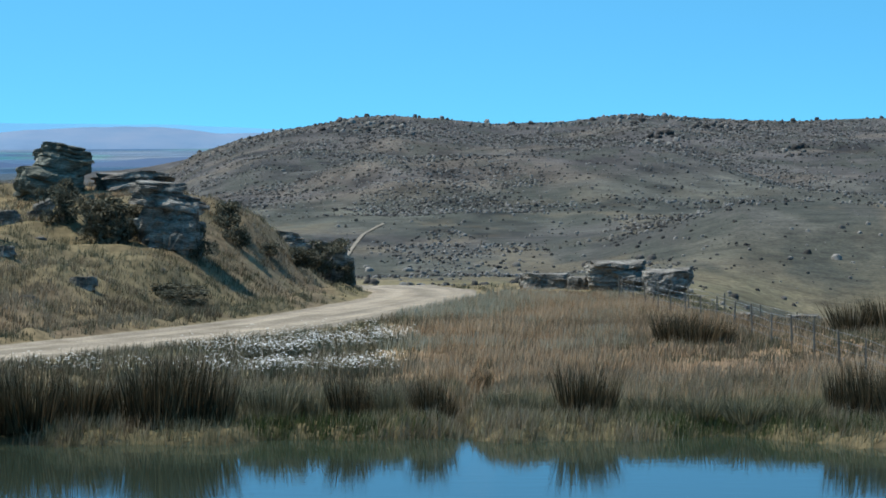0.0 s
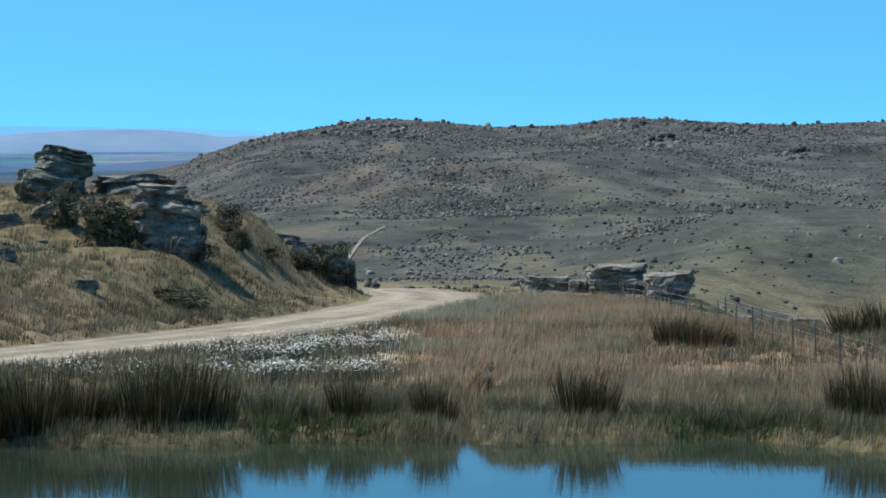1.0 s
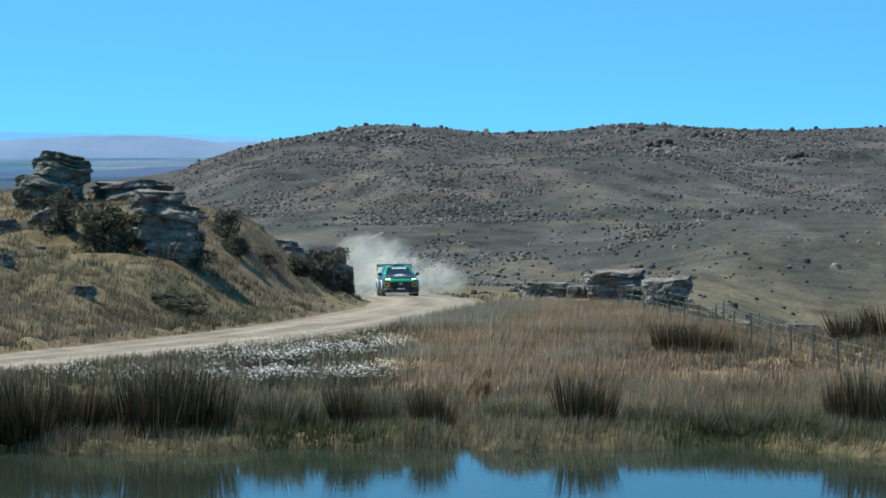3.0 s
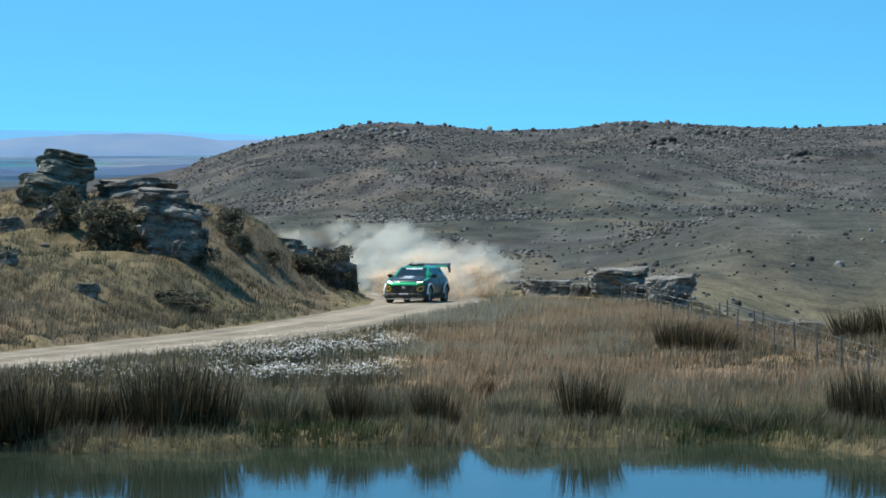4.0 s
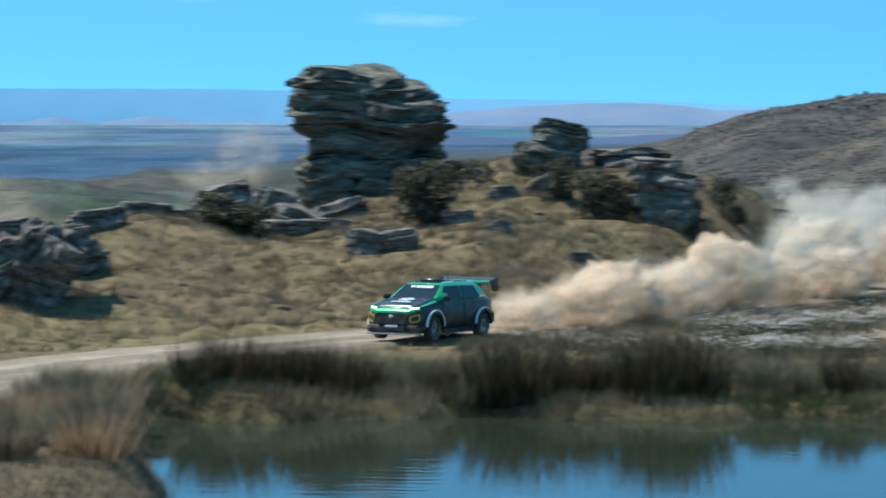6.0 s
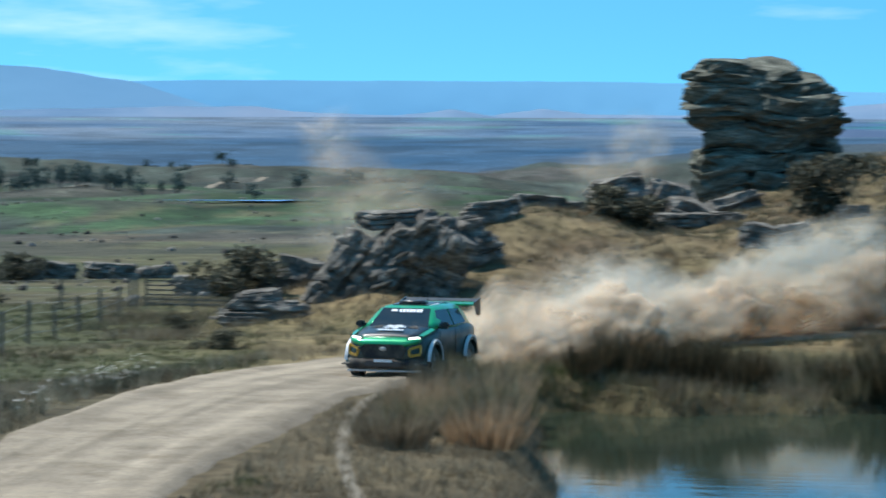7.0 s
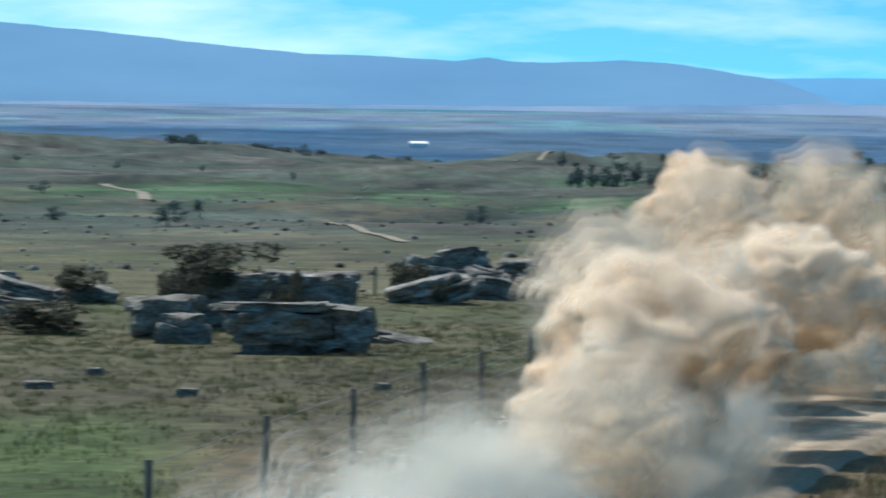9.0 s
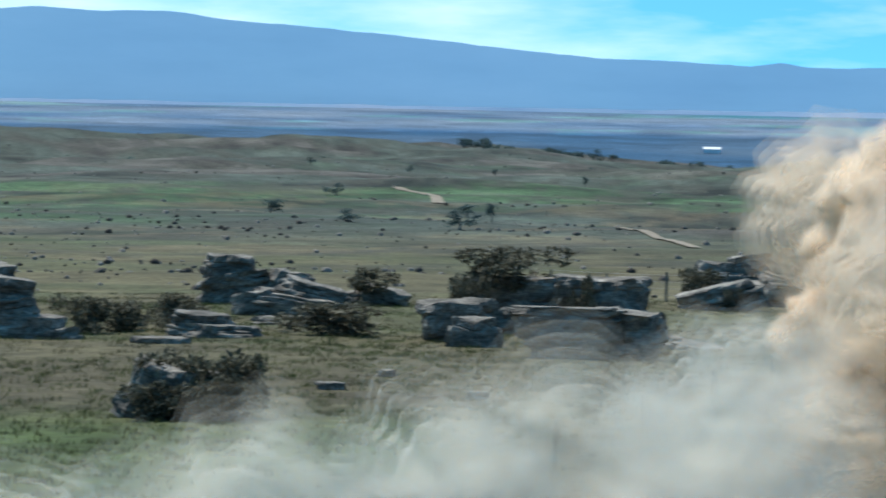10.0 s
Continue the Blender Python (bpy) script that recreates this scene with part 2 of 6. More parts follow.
# outcrop hill: by bearing, the distance of its foot and of its crest, and the crest's elevation from the viewpoint
HILL_AZ = (1.2, 1.69, 1.76, 1.95, 2.37, 3.1, 3.6, 4.6, 5.7, 6.5, 8.2, 8.8, 9.4, 10.7, 12.1, 13.8, 14.9, 16.1, 18.1, 19.1, 20.7, 22)
HILL_EL = (-2.9, -2.63, -2.52, -2.16, -1.80, -1.47, -1.23, -0.98, -0.82, -0.71, -0.66, -0.80, -0.92, -1.22, -1.6, -1.6, -1.79, -2.13, -2.5, -2.9, -3.55, -3.9)
HILL_CREST = ((1.2, 134), (2.0, 136), (3, 133), (4, 129), (5, 124), (7, 127), (9, 129), (10.5, 131), (12, 127), (14, 119), (16, 109), (17.5, 99), (19, 97), (20.5, 93), (22, 90))
HILL_FOOT = ((1.2, 122), (1.9, 115), (4, 104), (8, 92), (12.7, 85), (16, 82), (18, 82), (20, 82), (22, 84))

SEG_A, SEG_D = ROAD[:-1], np.diff(ROAD, axis=0)
SEG_L = (SEG_D[:, :2] ** 2).sum(1)


def road_near(x, y):
    """Distance from the road's centre line, its height and half width there."""
    x, y = np.ravel(x), np.ravel(y)
    best, z, half = np.full(len(x), 1e9), np.zeros(len(x)), np.full(len(x), 2.3)
    near = np.flatnonzero((y < 275) & (x < 20))
    for c in np.array_split(near, len(near) // 1500 + 1):
        if not len(c):
            continue
        lo, hi = y[c].min() - 40, y[c].max() + 40
        k = np.flatnonzero((SEG_A[:, 1] > lo) & (SEG_A[:, 1] < hi))
        if not len(k):
            continue
        px, py = x[c][:, None] - SEG_A[k, 0], y[c][:, None] - SEG_A[k, 1]
        u = np.clip((px * SEG_D[k, 0] + py * SEG_D[k, 1]) / SEG_L[k], 0, 1)
        q = (px - u * SEG_D[k, 0]) ** 2 + (py - u * SEG_D[k, 1]) ** 2
        i = q.argmin(1)
        r = np.arange(len(c))
        best[c], z[c], half[c] = np.sqrt(q[r, i]), SEG_A[k[i], 2] + u[r, i] * SEG_D[k[i], 2], ROAD_HALF[k[i]]
    return best, z, half


def shore(az):
    """Distance of the pond's far shore from the viewpoint."""
    az = np.asarray(az, float)
    return 67.4 + 0.5 * np.sin(az * 0.9) + 0.35 * np.sin(az * 2.3 + 1) - 1.8 * sstep(-5.5, -9, az) 


def pond_depth(x, y):
    """Above 0 inside the pond: metres inside its shoreline, roughly."""
    az = np.degrees(np.arctan2(-x, np.maximum(y, 1e-6)))
    d = np.hypot(x, y)
    far = shore(az) - d
    near = d - 39
    left = (x - (-17.4 + (66 - y) * 0.30)) * 0.95 + 0.2 * np.sin(y * 0.8)
    right = 26 - x
    return np.minimum(np.minimum(far, near), np.minimum(left, right))


def land(x, y):
    """Height of the ground without the road's bed."""
    x, y = np.asarray(x, float), np.asarray(y, float)
    d = np.hypot(x, y)
    az = np.degrees(np.arctan2(-x, y))
    left = sstep(8, 19, az)
    brow = 7.5 * sstep(26.5, 34, az) * np.exp(-((d - 1480) / 330) ** 2)
    # meadow and fields, falling away behind
    zl = np.interp(d, [0, 40, 60, 85, 105, 180, 400, 800, 1500, 1800, 2300, 4850, 5000], [1.2, 1.2, 0.9, 0.3, -0.3, -3.2, -7.5, -12.5, -19, -34, -38, 6, 6])
    zr = np.interp(d, [0, 40, 60, 67, 80, 100, 125, 150, 200, 300, 500, 800, 1250, 1600, 2300, 4850, 5000],
                   [1.2, 1.2, 0.25, 0.25, 0.55, 0.5, 0.25, -0.4, -2.6, -6.5, -5, 3, 19, 10, -30, 4, 4])
    crest = 5.4 + 1250 * np.tan(np.radians(np.interp(az, (-12, -8.26, -6.5, -5.46, -4.41, -3.36, -2.3, -1.03, 0.24, 0.98, 1.67, 2.35, 3.2, 3.83, 4.57, 5.0, 7, 9),
                                                      (0.5, 0.47, 0.42, 0.47, 0.55, 0.58, 0.47, 0.46, 0.56, 0.62, 0.57, 0.45, 0.30, 0.16, -0.09, -0.32, -1.2, -2.0))))
    hill_r = sstep(380, 1150, d) * sstep(2000, 1260, d)
    z_far = zr + (crest - 19) * hill_r
    z_far = z_far + np.exp(-((d - 345) / 62) ** 2) * np.interp(az, (-12, -8, -5.6, -4.4, -3.0, -2.0), (4.6, 5.4, 5.6, 3.4, 0.8, 0))
    z_far = z_far + np.exp(-((d - 660) / 75) ** 2) * 4.5 * sstep(3.0, 1.0, az) * sstep(-6.5, -3, az)
    z_far = z_far - np.minimum(0.09 * np.maximum(d - 101, 0), 6.0) * sstep(-3.6, -8, az) * sstep(330, 220, d)
    z = (zl + brow) * left + z_far * (1 - left)
    rough = np.clip(d / 600, 0.03, 2.0)
    z = z + 5.0 * (0.3 - np.abs(fbm((x + 0.12 * y) / 42, y / 420, 15, 3))) * sstep(330, 600, d) * sstep(1200, 900, d) * sstep(9, 5, az)
    z = z + (fbm(x / 90, y / 90, 5) * sstep(5, 10, az) * 5 + fbm(x / 50, y / 420, 6) * sstep(10, 5, az) * 2.5 * (1 - 0.75 * sstep(900, 1150, d))) * rough * sstep(150, 500, d) * sstep(2600, 1600, d)
    z = z + fbm(x / 14, y / 14, 9) * 0.35 * sstep(60, 90, d) * sstep(3000, 500, d)
    # outcrop hill beyond the road
    df, dc = (np.interp(az, *zip(*tab)) for tab in (HILL_FOOT, HILL_CREST))
    zc, zf = 6.6 + dc * np.tan(np.radians(np.interp(az, HILL_AZ, HILL_EL))), 0.45
    u = (d - df) / (dc - df)
    hill = zf + (zc - zf) * (0.75 * u + 0.25 * sstep(0, 1, u)) + (np.interp(az, (4, 7), (0.35, 0.9)) * fbm(x / 7, y / 7, 19, 3) + 0.5 * fbm(x / 2.2, y / 2.2, 20, 2)) * sstep(0, 0.3, u) * sstep(1.25, 0.9, u)
    hill = np.where(u > 1, zc - 0.30 * (d - dc) + 0.12 * np.minimum(d - dc, 4), hill)
    hill = np.where((u > -0.2) & (az > 1.2) & (az < 22), hill - 3 * sstep(1.69, 1.45, az) - 2 * sstep(20.6, 22, az), -60)
    z = np.where(hill > z - 4, np.logaddexp(5 * z, 5 * hill) / 5, z)
    # bank on which the viewer stands
    z = np.where(d < 40, np.maximum(z, 0), z)
    z = z + 4.0 * sstep(30, 6, d)
    return z


def gully(x, y):
    """Small stream bed that runs into the pond."""
    cx = 0.45 + 0.35 * np.sin(y * 0.5) + (y - 68) * 0.035
    return np.exp(-((x - cx) / 0.35) ** 2) * sstep(66, 67, y) * sstep(86, 78, y)


def height(x, y):
    x, y = np.atleast_1d(np.asarray(x, float)), np.atleast_1d(np.asarray(y, float))
    shape = x.shape
    x, y = x.ravel(), y.ravel()
    z = land(x, y)
    k = (np.hypot(x, y) < 300)
    if k.any():
        q, rz, half = road_near(x[k], y[k])
        w = sstep(half + 5.0, half + 0.2, q)
        z[k] = z[k] * (1 - w) + (rz - 0.05) * w
        cut = 0.38 * np.exp(-((q - half - 1.0) / 0.55) ** 2) * sstep(76, 82, y[k]) * sstep(150, 140, y[k]) * (np.degrees(np.arctan2(-x[k], y[k])) > 1.0)
        uphill = x[k] < np.interp(y[k], ROAD[::-1, 1], ROAD[::-1, 0])
        z[k] = z[k] + cut * uphill * (0.7 + 0.8 * vnoise(x[k] * 1.1, y[k] * 1.1, 33))
    p = pond_depth(x, y)
    z = np.where(p > -1.3, z * (1 - sstep(-1.3, 0.3, p)) + (-0.5) * sstep(-1.3, 0.3, p), z)
    z = z - 0.5 * gully(x, y) * (p < 1)
    return z.reshape(shape)


def hz(x, y):
    return float(height(x, y)[0])


# ---- ground ----
def cover_colour(x, y, z):
    """Land cover: dry grass, rust grass, green paddock, stony tussock, plain and far country, with haze tinted into the
    distance.
    """
    d = np.hypot(x, y)
    az = np.degrees(np.arctan2(-x, y))
    straw, rust, olive = np.array([0.17, 0.13, 0.072]), np.array([0.21, 0.135, 0.08]), np.array([0.095, 0.092, 0.045])
    green, brown, stony = np.array([0.07, 0.095, 0.035]), np.array([0.10, 0.077, 0.058]), np.array([0.062, 0.057, 0.054])
    n1, n2, n3 = fbm(x / 9, y / 9, 21), fbm(x / 30, y / 30, 31), fbm(x / 160, y / 160, 41)

    def blend(c, col, w):
        return c * (1 - w[:, None]) + col * w[:, None]
    c = np.tile(olive * 0.6 + straw * 0.5, (len(x), 1))
    c = blend(c, straw, sstep(-0.1, 0.3, n1 + n2) * 0.8)
    c = blend(c, rust, sstep(2.5, 0, az) * sstep(72, 84, d) * sstep(140, 110, d) * 0.8)
    left = sstep(18, 25, az)
    c = blend(c, brown * 0.8, left * sstep(95, 60, d) * 0.5)
    c = blend(c, green, left * sstep(-0.1, 0.25, n1 + 0.4 * n2) * sstep(40, 55, d) * sstep(700, 120, d) * 0.85)
    c = blend(c, np.array([0.092, 0.07, 0.046]), sstep(13, 15, az) * sstep(70, 66, d) * 0.7)
    c = blend(c, np.array([0.06, 0.058, 0.036]), left * sstep(40, 60, d) * 0.7)
    c = blend(c, np.array([0.042, 0.072, 0.024]), sstep(32, 35, az) * sstep(60, 50, d) * 0.8)
    hilly = sstep(1.6, 2.4, az) * sstep(21, 19, az) * sstep(88, 96, d) * sstep(150, 140, d)
    c = blend(c, np.array([0.135, 0.10, 0.066]), hilly * (0.35 + 0.4 * sstep(0.0, 0.3, fbm(x / 5, y / 5, 71, 3))))
    far = sstep(180, 330, d)
    hillc = blend(np.tile(stony, (len(x), 1)), np.array([0.060, 0.061, 0.049]), sstep(-0.1, 0.3, n3) * sstep(1000, 350, d))
    hillc = blend(hillc, np.array([0.105, 0.085, 0.06]), sstep(0.1, 0.4, fbm(x / 60, y / 60, 77)) * 0.4)
    # left pastures: colours greyed and cooled to carry the haze of distance
    lc = blend(np.tile(np.array([0.048, 0.060, 0.050]), (len(x), 1)), np.array([0.038, 0.070, 0.035]), sstep(0.0, 0.3, n3 + 0.6 * n2) * sstep(1300, 500, d))
    lc = blend(lc, np.array([0.074, 0.066, 0.059]), sstep(0.08, 0.3, fbm(x / 70, y / 70, 55)) * 0.7)
    hl = sstep(5, 11, az)
    c = blend(c, hillc * (1 - hl[:, None]) + lc * hl[:, None], far)
    # the plain, seen through kilometres of air: that haze is painted as blue, paler farther out
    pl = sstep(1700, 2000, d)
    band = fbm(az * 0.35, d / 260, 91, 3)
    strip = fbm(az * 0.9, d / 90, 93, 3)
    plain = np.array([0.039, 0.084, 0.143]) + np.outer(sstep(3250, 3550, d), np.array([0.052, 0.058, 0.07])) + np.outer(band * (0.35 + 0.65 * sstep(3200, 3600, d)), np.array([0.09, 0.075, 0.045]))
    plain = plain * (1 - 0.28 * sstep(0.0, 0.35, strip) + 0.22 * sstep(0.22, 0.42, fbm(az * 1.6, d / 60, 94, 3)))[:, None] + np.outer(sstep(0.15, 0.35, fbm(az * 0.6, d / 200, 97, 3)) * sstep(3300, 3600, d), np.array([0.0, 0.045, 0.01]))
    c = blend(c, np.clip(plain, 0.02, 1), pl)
    mott = 1 + 1.1 * fbm(x / 8, y / 24, 105, 4) * sstep(280, 450, d) * sstep(1900, 1500, d) + 0.55 * fbm(x / 5, y / 9, 101, 3) * sstep(90, 140, d) * sstep(900, 300, d) + 0.6 * fbm(x / 22, y / 45, 103, 4) * sstep(150, 300, d) * sstep(1900, 1500, d)
    c = c * np.clip(mott, 0.35, 1.8)[:, None]
    scrub = sstep(0.08, 0.26, fbm(x / 7, y / 20, 111, 4)) * sstep(150, 230, d) * sstep(1700, 1400, d)
    c = blend(c, np.array([0.15, 0.12, 0.075]), sstep(0.1, 0.3, fbm(x / 9, y / 26, 113, 4)) * sstep(150, 230, d) * sstep(620, 420, d) * 0.4)
    c = blend(c, np.array([0.05, 0.052, 0.042]), scrub * 0.75)
    shoreline = sstep(-2.2, -0.2, pond_depth(x, y))
    return np.clip(blend(c, np.array([0.045, 0.04, 0.025]), shoreline * 0.5), 0.01, 1)


def build_ground():
    az = np.concatenate([np.arange(-13, 46.01, 0.11), np.arange(49, 346.9, 6.0)])
    rr = np.concatenate([[0.0, 8, 16, 24, 32, 38], np.arange(40, 62, 1.0), np.arange(62, 160, 0.45), np.geomspace(160, 1750, 150), np.linspace(1770, 4990, 170)])
    A, R = np.meshgrid(np.radians(az), rr)
    X, Y = (-R * np.sin(A)).ravel(), (R * np.cos(A)).ravel()
    Z = height(X, Y)
    na, nr = len(az), len(rr)
    i = np.arange(na)
    j = np.arange(nr - 1)
    a = (j[:, None] * na + i[None]).ravel()
    b = (j[:, None] * na + (i[None] + 1) % na).ravel()
    quads = np.stack([a, a + na, b + na, b], 1)
    me = bpy.data.meshes.new("ground")
    me.vertices.add(len(X))
    me.vertices.foreach_set("co", np.stack([X, Y, Z], 1).ravel())
    me.loops.add(quads.size)
    me.loops.foreach_set("vertex_index", quads.ravel())
    me.polygons.add(len(quads))
    me.polygons.foreach_set("loop_start", np.arange(len(quads)) * 4)
    me.polygons.foreach_set("use_smooth", np.ones(len(quads), bool))
    me.update(calc_edges=True)
    me.validate()
    col = me.color_attributes.new("cover", "FLOAT_COLOR", "POINT")
    c = np.ones((len(X), 4))
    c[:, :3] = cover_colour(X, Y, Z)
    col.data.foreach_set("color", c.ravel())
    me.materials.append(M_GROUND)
    return tagged(new("ground", me), "dry tussock grassland rolling away to a wide plain", "ground", kind="structure")


build_ground()


def build_road():
    tang = np.gradient(ROAD[:, :2], axis=0)
    tang /= np.linalg.norm(tang, axis=1)[:, None]
    side = np.stack([tang[:, 1], -tang[:, 0]], 1)
    us = np.linspace(-1, 1, 25)
    verts, faces = [], []
    for i, p in enumerate(ROAD):
        for k, u in enumerate(us):
            wob = 1 + 0.16 * float(fbm(i * 0.22, 3.0 if u < 0 else 9.0, 4, 3)) * max(0, abs(u) - 0.6) / 0.4
            q = p[:2] + side[i] * u * ROAD_HALF[i] * wob
            rut = -0.02 * (math.exp(-((abs(u) - 0.42) / 0.13) ** 2)) + 0.015 * math.exp(-(u / 0.16) ** 2)
            edge = -0.09 if abs(u) > 0.97 else 0.0
            berm = 0.025 * math.exp(-((abs(u) - 0.85) / 0.07) ** 2)
            verts.append((q[0], q[1], p[2] + 0.02 + rut + edge + berm + 0.012 * float(fbm(q[0] * 1.3, q[1] * 1.3, 6, 3))))
    n = len(us)
    for i in range(len(ROAD) - 1):
        for k in range(n - 1):
            faces.append((i * n + k, i * n + k + 1, (i + 1) * n + k + 1, (i + 1) * n + k))
    ob = mesh_object("road", verts, faces, M_ROAD, smooth=True)
    # worn wheel lines, darker grit between them
    i, k = np.divmod(np.arange(len(verts)), n)
    u = us[k]
    s = i * 0.5
    wear = 0.72 + 0.22 * np.exp(-((np.abs(u + 0.10 * vnoise(s * 0.08, s * 0, 2)) - 0.42) / 0.16) ** 2) + 0.35 * vnoise(u * 9 + 0.4 * np.sin(s * 0.1), s * 0.12, 44) + 0.2 * vnoise(u * 4, s * 0.5, 45)
    c = np.ones((len(verts), 4))
    c[:, :3] = np.outer(wear, (0.315, 0.262, 0.195))
    ob.data.color_attributes.new("cover", "FLOAT_COLOR", "POINT").data.foreach_set("color", c.ravel())
    tagged(ob, "pale gravel road with wheel ruts curving through dry grassland", "road", kind="structure")


build_road()


def build_water():
    xs, ys = np.linspace(-22, 30, 40), np.linspace(30, 72, 40)
    verts = [(x, y, 0.0) for y in ys for x in xs]
    n = len(xs)
    faces = [(j * n + i, j * n + i + 1, (j + 1) * n + i + 1, (j + 1) * n + i) for j in range(len(ys) - 1) for i in range(n - 1)]
    faces = [f for f in faces if all(pond_depth(np.array([verts[v][0]]), np.array([verts[v][1]]))[0] > -1.9 for v in f)]
    tagged(mesh_object("water", verts, faces, M_WATER, smooth=True), "still dark green pond reflecting blue sky and rushes", "pond", kind="structure")


build_water()


# ---- rocks ----
PLAIN = ((0, -0.94, 0.94), (0.35, -1, 1), (0.75, -0.97, 0.96), (1, -0.8, 0.82))
UNDERCUT = ((0, -0.62, 0.7), (0.35, -0.8, 0.86), (0.7, -1, 0.98), (1, -0.86, 0.9))
ROUND = ((0, -0.8, 0.8), (0.3, -1, 1), (0.65, -0.95, 0.97), (0.88, -0.72, 0.7), (1, -0.4, 0.4))


def schist_mesh(w, d, h, seed, rows=PLAIN, bed=0.3, nu=46, step=0.07, lump=0.2):
    """Weathered schist: beds of uneven thickness laid on one another, each with its own broken outline. rows: height, left and right as shares of h and w / 2."""
    rnd = random.Random(seed)
    hs, ls, rs = zip(*rows)
    verts, faces, count = [], [], 0
    joints = sorted(rnd.uniform(0, 2 * math.pi) for _ in range(9))
    z = -0.15 * h
    while z < h * 0.985:
        t = min(bed * rnd.choice((0.45, 0.6, 0.9, 1.2, 1.7)), h - z)
        if h - z - t < 0.25 * bed:
            t = h - z
        v = min(1, max(0, (z + 0.5 * t) / h))
        left, right = float(np.interp(v, hs, ls)), float(np.interp(v, hs, rs))
        c, half = (left + right) / 2 * w / 2, (right - left) / 2 * w / 2 * (1 + rnd.uniform(-step, step) * 0.8)
        deep = d / 2 * ((right - left) / 2) ** 0.6 * (1 + rnd.uniform(-step, step) * 1.3)
        push = [rnd.uniform(-step, step) for _ in range(10)]
        sx, sy = rnd.uniform(-0.05, 0.05) * half, rnd.uniform(-0.06, 0.06) * deep
        for inset, f in ((0.90, 0.0), (0.99, 0.16), (1.0, 0.5), (0.97, 0.84), (0.88, 1.0)):
            for i in range(nu):
                th = 2 * math.pi * i / nu
                co, si = math.cos(th), math.sin(th)
                sup = (abs(co) ** 3.2 + abs(si) ** 3.2) ** (-1 / 3.2)
                k = sum(1 for q in joints if th > q)
                big = noise.noise(Vector((co * 1.3 + seed, si * 1.3, (z + f * t) * 0.7 / max(0.6, h / 2.5))))
                small = noise.noise(Vector((co * 5 + seed, si * 5, (z + f * t) * 4)))
                broken = noise.noise(Vector((co * 2.2 + seed * 1.7, si * 2.2, z * 2.3)))
                ledge = 1 - (1.0 - inset) * max(0.0, 0.25 + 2.2 * broken)
                r = sup * ledge * (1 + lump * 1.5 * big + 0.16 * small + push[k] + 0.10 * broken)
                wave = noise.noise(Vector((co * 0.9 + seed * 0.7, si * 0.9, z * 0.4)))
                verts.append((c + sx + half * r * co, sy + deep * r * si, z + f * t + min(0.16 * h, 0.45) * wave + 0.05 * bed * small))
            count += 1
        z += t
    for q in range(count - 1):
        for i in range(nu):
            a, b = q * nu + i, q * nu + (i + 1) % nu
            faces.append((a, b, b + nu, a + nu))
    top, m = (count - 1) * nu, len(verts)
    mid = [sum(verts[top + i][k] for i in range(nu)) / nu for k in range(3)]
    for i in range(nu):
        p = verts[top + i]
        verts.append(tuple(mid[k] + (p[k] - mid[k]) * 0.5 + (0.02 * h * (1 + noise.noise(Vector(p) * 1.7)) if k == 2 else 0) for k in range(3)))
    for i in range(nu):
        faces.append((top + i, top + (i + 1) % nu, m + (i + 1) % nu, m + i))
    verts.append((mid[0], mid[1], mid[2] + 0.03 * h))
    faces += [(m + i, m + (i + 1) % nu, m + nu) for i in range(nu)]
    return verts, faces


def rock(az, dist, w, h, seed, label, d=None, sink=0.08, turn=0.0, tilt=(0, 0), rows=PLAIN, bed=None, name="rock", material=None, lump=0.2, z=None):
    """A rock of one piece, standing on the ground at a bearing and distance."""
    x, y = bearing(az, dist)
    v, f = schist_mesh(w, d or w * 0.75, h, seed, rows, bed or max(0.12, 0.2 * h), lump=lump)
    ob = mesh_object(name, v, f, material or M_ROCK)
    ob.matrix_basis = pose(x, y, (hz(x, y) if z is None else z) - sink * h, tilt[0], tilt[1], turn + az)
    return tagged(ob, label, "rock")


def outcrop(az, dist, slabs, label, name="rock_outcrop", material=None, z=None, sink=0.15):
    """Bedded outcrop: one slab of schist for each bed. Slab: x, away, up, width, depth, height, lean."""
    x, y = bearing(az, dist)
    base = new(name)
    base.matrix_basis = pose(x, y, (hz(x, y) if z is None else z) - sink, 0, 0, az)
    for i, (sx, sy, sz, w, d, h, lean, *beds) in enumerate(slabs):
        seed = int(az * 10) + 13 * i + 3
        v, f = schist_mesh(w, d, h, seed, beds[1] if len(beds) > 1 else PLAIN, beds[0] if beds else max(0.11, 0.28 * h))
        ob = mesh_object("slab", v, f, material or M_ROCK, base)
        ob.matrix_basis = pose(sx, sy, sz, seed * 17 % 9 - 4, lean + seed * 11 % 7 - 3, seed * 29 % 20 - 10)
    return tagged(base, label, "rock")


LAYERED = "layered grey schist rock standing in dry grass"
# the tall tor and the smaller tors on the hill
TOR = ((0, -0.87, 0.80), (0.25, -0.90, 0.87), (0.44, -0.84, 0.90), (0.49, -1.0, 0.97), (0.64, -1.02, 0.98), (0.80, -1.0, 0.87), (0.87, -1.0, 0.70), (0.95, -0.98, 0.43), (1.0, -0.87, 0.17))
outcrop(10.70, 128, ((0, 0, 0, 6.0, 4.2, 5.25, 0, 0.42, TOR), (-1.4, -1.9, -0.1, 2.3, 1.2, 1.0, -12), (0.3, -2.1, -0.1, 1.8, 1.2, 0.9, 10), (1.9, -1.6, 0.0, 1.5, 1.6, 1.5, 5)),
        "tall overhanging tor of layered grey-green schist", "tor", M_ROCK_LICHEN, z=3.55, sink=0)
